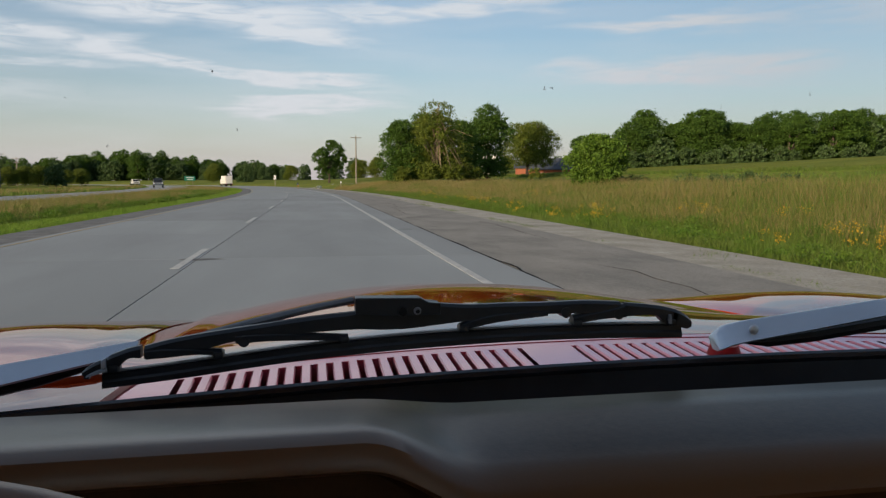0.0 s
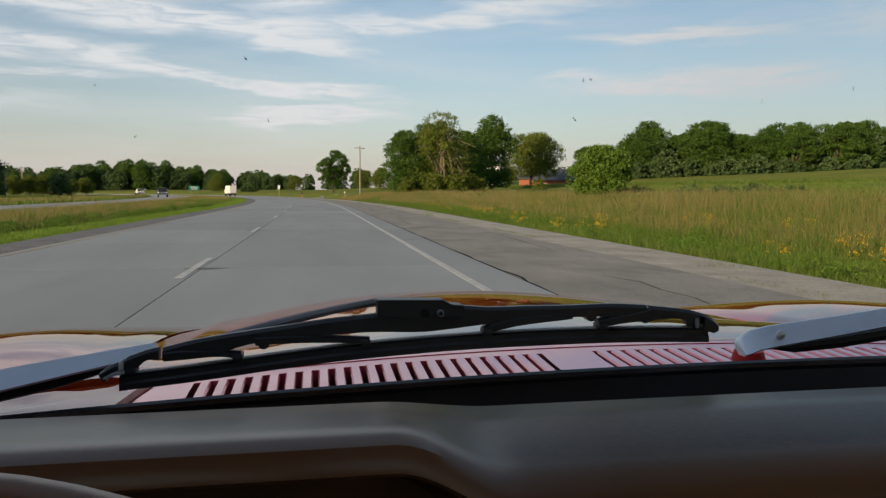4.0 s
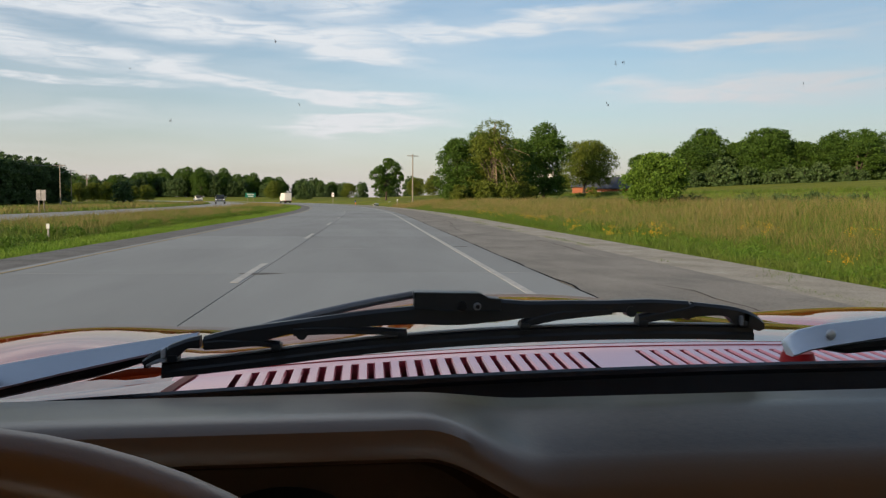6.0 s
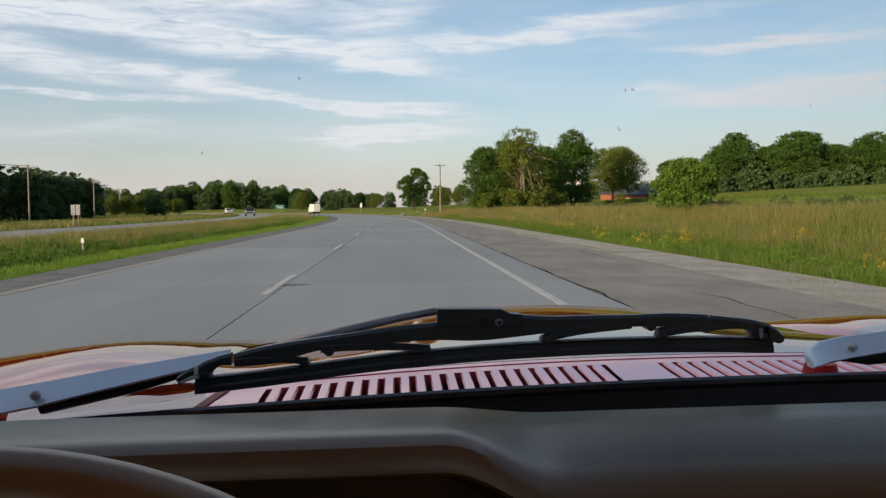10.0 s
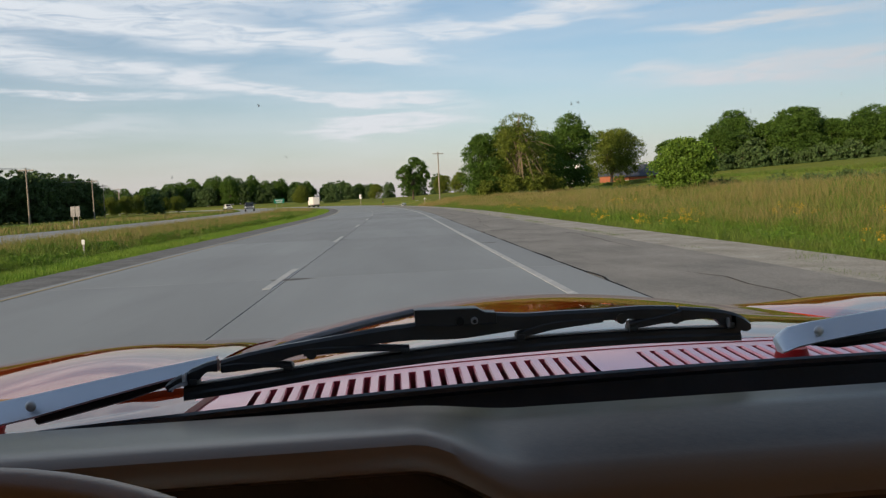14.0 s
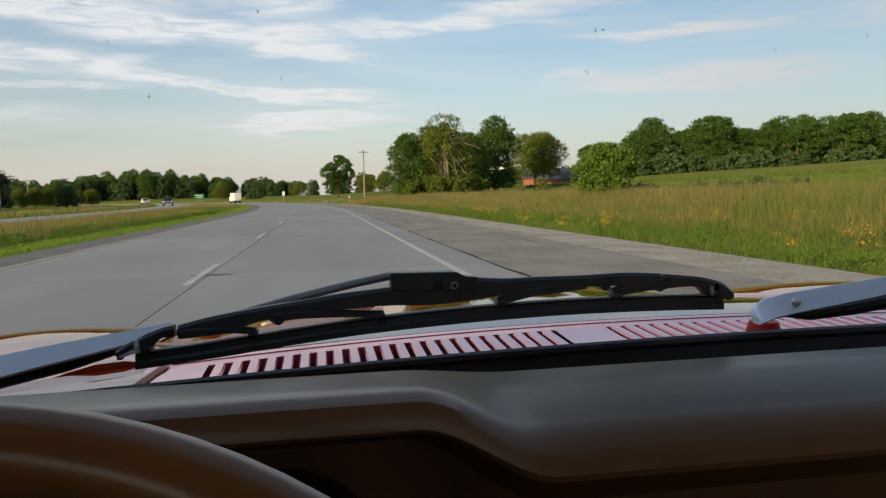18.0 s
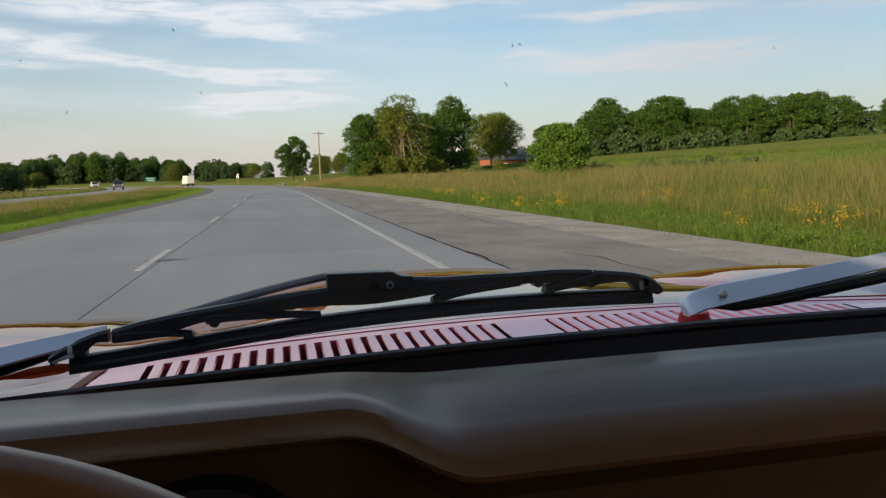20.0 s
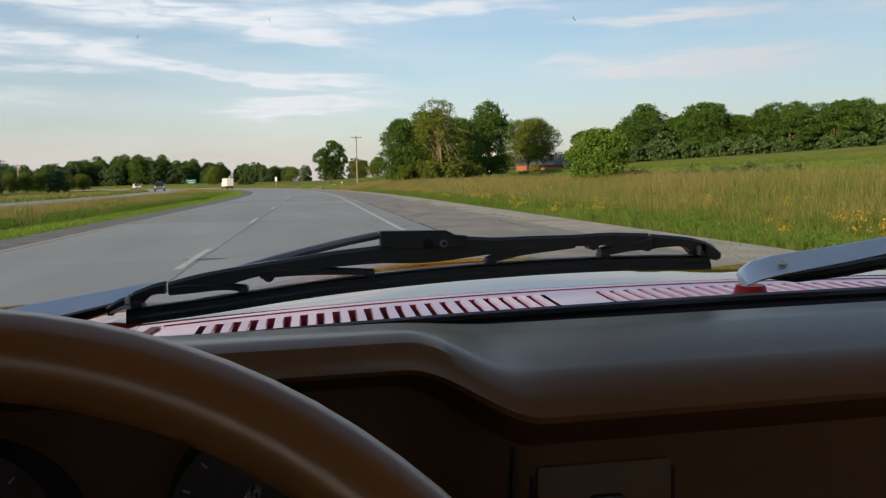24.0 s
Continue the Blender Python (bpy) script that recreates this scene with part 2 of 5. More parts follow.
YELLOW_LINE = material("worn_yellow_road_paint", (0.40, 0.29, 0.12), 0.8, second=(0.30, 0.26, 0.17), scale=2, fine_scale=12)
SOIL = material("meadow", (0.20, 0.205, 0.036), 0.95, second=(0.105, 0.150, 0.022), scale=0.055, fine_scale=0.6, bump=0.05, bump_scale=3, spec=0.05, stretch=(0.35, 1.7, 1))
GRASS = leaf_material("grass_blades", (0.115, 0.195, 0.028), (0.15, 0.185, 0.036), 0.45, 0.25)
SHORT = leaf_material("short_bright_grass", (0.15, 0.27, 0.03), (0.19, 0.27, 0.04), 0.45, 0.2)
WEED = leaf_material("leafy_weeds", (0.10, 0.20, 0.022), (0.14, 0.21, 0.028), 0.45, 0.2)
SEED = leaf_material("seeding_grass", (0.30, 0.225, 0.095), (0.22, 0.20, 0.065), 0.4, 0.25)
FLOWER = leaf_material("yellow_flowers", (0.62, 0.36, 0.02), (0.50, 0.34, 0.03), 0.25, 0.2)
LEAF = leaf_material("broad_leaves", (0.098, 0.172, 0.026), (0.055, 0.112, 0.018), 0.45)
LEAF_LIGHT = leaf_material("fresh_leaves", (0.15, 0.24, 0.03), (0.10, 0.18, 0.024), 0.45)
LEAF_YELLOW = leaf_material("yellowish_leaves", (0.17, 0.20, 0.028), (0.11, 0.155, 0.024), 0.45)
# dark green, lifted and blued: distance haze is put into the leaf colour
LEAF_DARK = leaf_material("hazed_dark_leaves", (0.095, 0.150, 0.050), (0.066, 0.115, 0.040))
BARK = material("grey_brown_bark", (0.10, 0.075, 0.052), 0.9, second=(0.05, 0.038, 0.028), scale=4, fine_scale=15, bump=0.03, bump_scale=12, stretch=(1, 1, 0.25))
DEADWOOD = material("bare_branch", (0.27, 0.20, 0.135), 0.9, scale=3)
POLE = material("weathered_pole_wood", (0.29, 0.25, 0.21), 0.85, second=(0.19, 0.165, 0.14), scale=2, fine_scale=12, stretch=(4, 4, 0.3))
STEEL = material("galvanised_steel", (0.45, 0.46, 0.47), 0.5, 0.7, scale=4)
BRICK = material("red_brick", (0.36, 0.12, 0.06), 0.85, second=(0.27, 0.09, 0.05), scale=3, fine_scale=14)
SHINGLE = material("dark_shingle_roof", (0.075, 0.085, 0.11), 0.85, second=(0.055, 0.062, 0.08), scale=1.5, fine_scale=6)
SIDING = material("white_siding", (0.74, 0.72, 0.68), 0.6, second=(0.68, 0.66, 0.62), scale=1)
PANE = material("dark_window_glass", (0.02, 0.025, 0.03), 0.08, scale=1)
BARN_RED = material("barn_red_boards", (0.20, 0.045, 0.04), 0.8, scale=1, fine_scale=5)
SILO = material("silo_concrete", (0.30, 0.29, 0.30), 0.8, scale=0.8, fine_scale=3)
TRUCK_WHITE = material("white_box_truck_panel", (0.72, 0.70, 0.67), 0.45, second=(0.62, 0.60, 0.57), scale=0.8)
CAR_DARK = material("dark_pickup_paint", (0.015, 0.016, 0.02), 0.3, coat=1.0)
CHROME = material("chrome", (0.7, 0.7, 0.72), 0.15, 1.0)
TYRE = material("tyre_rubber", (0.015, 0.015, 0.015), 0.8)
SIGN_WHITE = material("white_sign_sheeting", (0.66, 0.67, 0.70), 0.5, scale=2)
SIGN_GREEN = material("green_sign_sheeting", (0.01, 0.20, 0.13), 0.5, scale=2)
SIGN_BLACK = material("black_sign_ink", (0.01, 0.01, 0.012), 0.6)
MAIL_BLUE = material("blue_mailbox_sleeve", (0.03, 0.10, 0.35), 0.5, scale=4)
ORANGE = material("orange_reflector_post", (0.65, 0.12, 0.02), 0.5, scale=5)

# ---- building helpers ----
def part(name, data, mat, parent=None, label="", smooth=False):
    """Links a bmesh (or ready mesh) as one object, under a thing or part."""
    if isinstance(data, bmesh.types.BMesh):
        me = bpy.data.meshes.new(name)
        data.to_mesh(me)
        data.free()
    else:
        me = data
    if mat and not me.materials:
        me.materials.append(mat)
    if smooth:
        me.polygons.foreach_set("use_smooth", [True] * len(me.polygons))
        me.set_sharp_from_angle(angle=radians(32))
    ob = new(name, me)
    ob.parent = parent
    if label:
        tagged(ob, label)
    return ob


def thing(name, place, label, category, group="", turn=0.0):
    ob = new(name)
    ob.matrix_world = pose(*place, 0, 0, turn)
    return tagged(ob, label, category, group)


def box(bm, x0, x1, y0, y1, z0, z1, bevel=0.0):
    r = bmesh.ops.create_cube(bm, size=1.0)["verts"]
    for v in r:
        v.co = Vector((x0 + (v.co.x + 0.5) * (x1 - x0), y0 + (v.co.y + 0.5) * (y1 - y0), z0 + (v.co.z + 0.5) * (z1 - z0)))
    if bevel:
        edges = list({e for v in r for e in v.link_edges})
        bmesh.ops.bevel(bm, geom=edges, offset=bevel, segments=2, affect="EDGES", profile=0.5)
    return bm


def boxed(*a, **k):
    return box(bmesh.new(), *a, **k)


def tube(bm, pts, radii, sides=8, caps=True, flat=1.0):
    """A tapered tube along points; flat squashes it upright."""
    rings = []
    for i, p in enumerate(pts):
        p = Vector(p)
        d = (Vector(pts[min(i + 1, len(pts) - 1)]) - Vector(pts[max(i - 1, 0)])).normalized()
        a = d.cross(Vector((0, 0, 1)))
        a = a.normalized() if a.length > 1e-4 else Vector((1, 0, 0))
        b = a.cross(d).normalized() * flat
        r = radii[i] if hasattr(radii, "__len__") else radii
        rings.append([bm.verts.new(p + (a * math.cos(k * math.tau / sides) + b * math.sin(k * math.tau / sides)) * r) for k in range(sides)])
    for u, v in zip(rings, rings[1:]):
        for k in range(sides):
            bm.faces.new((u[k], u[(k + 1) % sides], v[(k + 1) % sides], v[k]))
    if caps:
        bm.faces.new(rings[0][::-1]), bm.faces.new(rings[-1])
    return bm


def sweep(bm, sections, closed=False):
    """Skins a row of equal-length point rows."""
    rows = [[bm.verts.new(p) for p in s] for s in sections]
    n = len(rows[0])
    for u, v in zip(rows, rows[1:]):
        for k in range(n if closed else n - 1):
            bm.faces.new((u[k], u[(k + 1) % n], v[(k + 1) % n], v[k]))
    if closed:
        bm.faces.new(rows[0][::-1]), bm.faces.new(rows[-1])
    return bm


def sheet(name, verts, faces, mat, parent=None):
    me = bpy.data.meshes.new(name)
    me.from_pydata(verts, [], faces)
    me.update()
    return part(name, me, mat, parent)


def smoothstep(a, b, x):
    t = min(1.0, max(0.0, (x - a) / (b - a)))
    return t * t * (3 - 2 * t)


# ---- the lie of the land ----
BEND_AT, BEND_R, TIGHT_AT, TIGHT_R, BEND_END = 50.0, 750.0, 200.0, 500.0, 500.0


def road_x(y):
    """Sideways shift of the highway at y: straight, then a long left-hand bend that tightens."""
    e = min(y, BEND_END)
    a, b = max(0.0, e - BEND_AT), max(0.0, e - TIGHT_AT)
    return -a * a / (2 * BEND_R) - b * b / (2 * TIGHT_R) - max(0.0, y - BEND_END) * ((BEND_END - BEND_AT) / BEND_R + (BEND_END - TIGHT_AT) / TIGHT_R)


def land(x, y):
    """Height of the ground outside the pavements."""
    u = x - road_x(y)
    n = noise.noise((x * 0.02, y * 0.02, 0.0)) * 0.5 + noise.noise((x * 0.006, y * 0.006, 3.0)) * 1.2
    if u > 0:
        z = -0.06 - 0.35 * smoothstep(6, 9, u) + 0.2 * smoothstep(9, 16, u)
        z += 0.95 * smoothstep(9.5, 19, u) + 4.9 * smoothstep(20, 115, u) * (1 - 0.75 * smoothstep(230, 380, y)) * smoothstep(-700, -60, y)
        return z + n * smoothstep(20, 80, u) * 0.7
    u = -u
    z = -0.06 - 0.25 * smoothstep(6.5, 10.5, u) + 0.25 * smoothstep(11, 15, u) - 0.3 * smoothstep(25, 32, u)
    z += 0.28 * math.exp(-((u - 11.2) / 2.6) ** 2) * (1 - smoothstep(92, 150, y))
    return z + n * smoothstep(30, 100, u) * 0.8


KNOTS_Y = [-900, -500, -300, -200, -120, -60] + list(range(-30, 260, 6)) + [275, 300, 330, 370, 420, 480, 560, 680, 850, 1100, 1500, 2100, 2900, 3900]
KNOTS_U = [-2600, -1400, -700, -400, -250, -170, -120, -90, -70, -56, -46, -38, -32, -28, -25, -23, -15.6, -14.5, -12.5, -10.5, -8.5, -7.6, -7.0, -5,
           0, 5, 5.8, 6.7, 7.5, 8.5, 9.5, 11, 13, 15, 18, 22, 27, 33, 40, 48, 57, 68, 80, 95, 115, 140, 170, 220, 300, 450, 800, 1500, 2600]
rows = [[(road_x(y) + u, y, -0.06 if -24 < u < -15 or -7.1 < u < 6.8 else land(road_x(y) + u, y)) for u in KNOTS_U] for y in KNOTS_Y]
nu = len(KNOTS_U)
ground = sheet("ground", [v for r in rows for v in r],
               [(j * nu + i, j * nu + i + 1, (j + 1) * nu + i + 1, (j + 1) * nu + i) for j in range(len(rows) - 1) for i in range(nu - 1)], SOIL)
ground.data.polygons.foreach_set("use_smooth", [True] * len(ground.data.polygons))
tagged(ground, "rolling green meadow and hayfield beside the highway", "ground", kind="structure")


def strip(bm, u0, u1, y0, y1, z, step=6.0, thick=0.0):
    """A ribbon that follows the highway."""
    n = max(1, math.ceil((y1 - y0) / step))
    ys = [y0 + (y1 - y0) * i / n for i in range(n + 1)]
    if thick:
        return sweep(bm, [[(road_x(y) + u, y, h) for u, h in ((u0, z - thick), (u0, z), (u1, z), (u1, z - thick))] for y in ys], closed=True)
    return sweep(bm, [[(road_x(y) + u0, y, z), (road_x(y) + u1, y, z)] for y in ys])


road = part("road", strip(bmesh.new(), -5.62, 2.66, -300, 620, -0.012, thick=0.1), JOINT)
tagged(road, "grey worn concrete highway lanes bending to the left", "road", kind="structure")
shoulder = part("road_shoulder", strip(bmesh.new(), 2.7, 5.35, -300, 620, -0.016, thick=0.1), ASPHALT)
tagged(shoulder, "cracked old asphalt hard shoulder beside the highway", "road shoulder", kind="structure")
inner = part("road_inner_shoulder", strip(bmesh.new(), -6.75, -5.66, -300, 620, -0.02, thick=0.1), GRAVEL_DARK)
tagged(inner, "narrow broken asphalt and gravel edge along the median", "road shoulder", kind="structure")
verge = part("road_gravel_edge", strip(bmesh.new(), 5.35, 6.9, -300, 620, -0.03, thick=0.1), GRAVEL)
tagged(verge, "gravel strip between hard shoulder and grass", "gravel", kind="structure")
far_road = part("road_opposite", strip(bmesh.new(), -23.2, -15.4, -300, 620, 0.02, thick=0.14), CONCRETE)
tagged(far_road, "opposite carriageway of pale concrete beyond the grass median", "road", kind="structure")

# ---- the car: an old red-orange coupe, seen from the driver's seat ----
MID = 0.235                                     # the car's middle line


def lean_z(x):
    return 0.018 * (x - MID)                    # it sits a little low on the driver's side


car = thing("car", (MID, 0.9, 0.0), "red-orange old coupe with a long hood and brown dashboard", "car")


def car_part(name, bm, mat, parent=None, label="", smooth=True):
    """A part given in the place's own metres."""
    ob = part(name, bm, mat, parent or car, label, smooth)
    if parent is None or parent == car:
        ob.matrix_parent_inverse = Matrix.Translation((-MID, -0.9, 0.0))
    return ob


def seal_y(x):
    return 0.688 - 0.2 * (x - 0.28) ** 2


def hood_y(x):
    return 0.792 - 0.42 * (x - 0.22) ** 2


def skin_z(x, y):
    """Top of the hood and the wings."""
    a = abs(x - MID)
    d = max(0.0, y - 0.78)
    z = 0.984 - 0.002 * d - 0.066 * d * d - 0.28 * min(a, 0.5) ** 2 * max(smoothstep(0.75, 1.15, y), smoothstep(0.506, 0.54, a))
    z -= 0.08 * max(0.0, d - 1.35) ** 2 + 0.0024 * (1 - smoothstep(0.74, 0.92, y))
    if a > 0.40:
        wing = math.exp(-((a - 0.72) / 0.19) ** 2) * math.exp(-((y - 1.36) / 0.42) ** 2)
        z += 0.0165 * smoothstep(0.44, 0.56, a) * smoothstep(0.6, 0.9, y) + 0.004 + 0.0105 * wing - 0.9 * max(0.0, a - 0.90) ** 2 - 0.014 * smoothstep(0.44, 0.5, a) * (1 - wing)
    return z + lean_z(x)


def skin(x0, x1, nx, y0, y1, ny, thick=0.006):
    """A panel of the body over an x-y patch, y0 may be a function of x; with turned-down edges."""
    bm = bmesh.new()
    secs = []
    for j in range(ny + 1):
        row = []
        for i in range(nx + 1):
            x = x0 + (x1 - x0) * i / nx
            ya = y0(x) if callable(y0) else y0
            y = ya + (y1 - ya) * j / ny
            row.append((x, y, skin_z(x, y)))
        first, last = row[0], row[-1]
        row = [(first[0], first[1], first[2] - 0.03)] + row + [(last[0], last[1], last[2] - 0.03)]
        secs.append(row)
    secs = [[(x, y, z - 0.03) for x, y, z in secs[0]]] + secs + [[(x, y, z - 0.2) for x, y, z in secs[-1]]]
    sweep(bm, secs)
    bmesh.ops.recalc_face_normals(bm, faces=bm.faces)
    return bm


hood = car_part("hood", skin(MID - 0.505, MID + 0.505, 48, lambda x: hood_y(x) + 0.006, 2.35, 46), PAINT, label="glossy red-orange hood reflecting the sky")
for side in (-1, 1):
    a, b = sorted((MID + side * 0.511, MID + side * 0.99))
    car_part("wing", skin(a, b, 44, 0.70, 2.35, 90), PAINT, label="raised glossy wing beside the hood")
car_part("engine_bay", boxed(MID - 0.80, MID + 0.80, 0.86, 2.3, 0.45, 0.70), SEAM)
# cowl panel with rows of vent slots
SLOT = 0.01433
groups = [(-0.1115, 23), (0.2590, 22)]
xs = [MID - 0.62 + i * 0.02 for i in range(63)]


def cowl_z(x, y):
    return 0.979 + lean_z(x) + 0.03 * (y - 0.70) - 0.35 * max(0.0, abs(x - MID) - 0.60) ** 2


def slot_top(x):
    return hood_y(x) - 0.029


cowl_bms = [bmesh.new(), bmesh.new()]
for cowl_bm, span in zip(cowl_bms, ([x for x in xs if x > -0.17], [x for x in xs if x < -0.16])):
    sweep(cowl_bm, [[(x, slot_top(x) + 0.001, cowl_z(x, slot_top(x)) - 0.012), (x, slot_top(x), cowl_z(x, slot_top(x))), (x, hood_y(x), cowl_z(x, hood_y(x)) + 0.001), (x, hood_y(x) + 0.001, cowl_z(x, hood_y(x)) - 0.03)] for x in span])
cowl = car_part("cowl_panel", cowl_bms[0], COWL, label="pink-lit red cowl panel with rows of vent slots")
car_part("cowl_end", cowl_bms[1], PAINT, cowl, "glossy painted end of the cowl")
GAP = 0.0023                                    # half the width of a slot
spans = [(MID - 0.62, -0.1605), (-0.1605, groups[0][0] - GAP), (groups[0][0] + 22 * SLOT + GAP, groups[1][0] - GAP), (groups[1][0] + 21 * SLOT + GAP, MID + 0.62)]
for a, b in spans:
    n = max(2, round((b - a) / 0.02))
    bm = sweep(bmesh.new(), [[(x, seal_y(x) - 0.0085, cowl_z(x, seal_y(x)) - 0.006), (x, seal_y(x) - 0.008, cowl_z(x, seal_y(x))), (x, (seal_y(x) + slot_top(x)) / 2, cowl_z(x, 0.7)), (x, slot_top(x), cowl_z(x, slot_top(x)))]
                             for x in [a + (b - a) * i / n for i in range(n + 1)]])
    if a < -0.2:                                # the driver's end is a separate, mirror-bright piece up to the seam
        car_part("cowl_plate", bm, PAINT, cowl, "glossy painted end of the cowl")
    else:
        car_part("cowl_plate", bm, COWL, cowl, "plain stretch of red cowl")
seam = sweep(bmesh.new(), [[(-0.166 + 0.012 * k / 5, seal_y(-0.15) - 0.006 + 0.075 * k / 5, cowl_z(-0.15, 0.66) + 0.0012 + 0.002 * k / 5), (-0.1575 + 0.012 * k / 5, seal_y(-0.15) - 0.006 + 0.075 * k / 5, cowl_z(-0.15, 0.66) + 0.0012 + 0.002 * k / 5)] for k in range(6)])
car_part("cowl_seam", seam, REDBROWN, cowl, "red-brown seam at the end of the cowl")
for start, count in groups:
    for i in range(count - 1):
        x = start + i * SLOT + GAP
        w = SLOT - 2 * GAP
        prof = []
        for k in range(7):
            y = seal_y(x) - 0.008 + (slot_top(x) - seal_y(x) + 0.008) * k / 6
            fan = 0.0
            z = cowl_z(x, y)
            prof.append([(x + fan, y, z - 0.008), (x + fan, y, z - 0.0012), (x + fan + 0.0014, y, z + 0.0006), (x + fan + w - 0.0014, y, z + 0.0008), (x + fan + w, y, z - 0.0012), (x + fan + w, y, z - 0.008)])
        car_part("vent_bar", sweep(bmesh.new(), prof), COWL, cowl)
car_part("cowl_gap", tube(bmesh.new(), [(x, hood_y(x) - 0.012, cowl_z(x, hood_y(x) - 0.012) + 0.0002) for x in xs if x > -0.16], 0.0011, 6), REDCAP, cowl, "dark red gap line along the cowl")
# near-black sheet stands in for the shade below the slots
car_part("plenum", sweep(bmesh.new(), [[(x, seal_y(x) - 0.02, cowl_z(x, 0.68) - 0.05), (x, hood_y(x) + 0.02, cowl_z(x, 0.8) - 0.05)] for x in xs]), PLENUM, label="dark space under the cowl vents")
# windscreen: rubber seal, glass, the black strip inside
wx = [MID - 0.60 + i * 0.03 for i in range(41)]
car_part("windscreen_seal", tube(bmesh.new(), [(x, seal_y(x) - 0.010, cowl_z(x, 0.68) + 0.0005) for x in wx], 0.0052, 8), SEAL, label="black rubber windscreen seal")
car_part("windscreen_trim", sweep(bmesh.new(), [[(x, seal_y(x) - 0.012, cowl_z(x, 0.68)), (x, seal_y(x) - 0.018, 0.955 + lean_z(x)), (x, seal_y(x) - 0.025, 0.935), (x, 0.50, 0.93)] for x in wx]), BLACK, label="black strip under the glass")


def glass_point(x, s):
    """s runs up the glass, 0 at the seal, 1 at the roof."""
    y0 = seal_y(x) - 0.011
    return (x, y0 - 0.44 * s - 0.02 * s * (1 - s), 0.98 + lean_z(x) + 0.33 * s)


glass = car_part("windscreen", sweep(bmesh.new(), [[glass_point(x, s / 10) for s in range(11)] for x in wx]), None, label="raked windscreen with dried insect specks")
GLASS = bpy.data.materials.new("clear_windscreen")
GLASS.use_nodes = True
gt = GLASS.node_tree
gt.nodes.clear()
g_out, g_mix, g_tr, g_gl = (gt.nodes.new(k) for k in ("ShaderNodeOutputMaterial", "ShaderNodeMixShader", "ShaderNodeBsdfTransparent", "ShaderNodeBsdfGlossy"))
g_tr.inputs[0].default_value = (0.97, 0.985, 0.975, 1)
g_gl.inputs["Roughness"].default_value = 0.02
g_mix.inputs[0].default_value = 0.015
gt.links.new(g_tr.outputs[0], g_mix.inputs[1]), gt.links.new(g_gl.outputs[0], g_mix.inputs[2]), gt.links.new(g_mix.outputs[0], g_out.inputs[0])
glass.data.materials.append(GLASS)
glass.visible_shadow = False
# dashboard: hooded binnacle over the wheel, lower flat top on the far side
BINNACLE = [(0.60, 0.955), (0.56, 0.978), (0.540, 0.997), (0.520, 1.0050), (0.47, 1.0130), (0.42, 1.0205), (0.405, 1.0220), (0.396, 1.0216), (0.389, 1.0188), (0.3855, 1.0120), (0.385, 1.0062), (0.390, 1.0030), (0.41, 0.997), (0.45, 0.982), (0.47, 0.93), (0.47, 0.80), (0.47, 0.60)]
PASSENGER = [(0.60, 0.950), (0.56, 0.972), (0.528, 0.990), (0.502, 1.0040), (0.47, 1.0026), (0.43, 0.9980), (0.415, 0.9952), (0.4035, 0.9935), (0.3955, 0.9885), (0.3905, 0.9820), (0.3885, 0.9765), (0.391, 0.9725), (0.400, 0.963), (0.415, 0.9535), (0.422, 0.92), (0.425, 0.80), (0.43, 0.60)]


def dash_section(x):
    k = smoothstep(0.026, 0.098, x)
    edge = -0.4 * max(0.0, abs(x - MID) - 0.45) ** 2
    return [(x + 0.0, yb + (yp - yb) * k, zb + (zp - zb) * k + lean_z(x) * 0.5 + edge) for (yb, zb), (yp, zp) in zip(BINNACLE, PASSENGER)]


dxs = [-0.40 + i * 0.02 for i in range(21)] + [0.01 + i * 0.006 for i in range(17)] + [0.12 + i * 0.04 for i in range(20)]
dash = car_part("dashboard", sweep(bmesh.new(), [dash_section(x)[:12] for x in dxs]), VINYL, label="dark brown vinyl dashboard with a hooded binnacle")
car_part("dash_recess", sweep(bmesh.new(), [dash_section(x)[11:14] for x in dxs]), VINYL_SHADED, label="shaded recess under the dashboard's padding")
car_part("lower_dash", sweep(bmesh.new(), [dash_section(x)[13:] for x in dxs]), VINYL_LOW, label="dark brown plastic lower dashboard")
ash = boxed(0.099, 0.176, 0.4155, 0.424, 0.880, 0.940, 0.0025)
ashtray = car_part("ashtray", ash, VINYL_LOW, label="small brown drawer in the dashboard")
bm = bmesh.new()
for a in ((0.096, 0.179, 0.419, 0.426, 0.941, 0.944), (0.096, 0.0985, 0.419, 0.426, 0.86, 0.944), (0.1765, 0.179, 0.419, 0.426, 0.86, 0.944)):
    box(bm, *a)
car_part("ashtray_gap", bm, SEAM, ashtray)
car_part("panel_gap", boxed(0.0855, 0.0872, 0.416, 0.4275, 0.86, 0.9515), SEAM, label="dark upright gap in the lower dashboard")
car_part("drawer_pull", boxed(0.128, 0.148, 0.4125, 0.4165, 0.896, 0.9225, 0.003), BLACK, ashtray, "dark recessed pull")
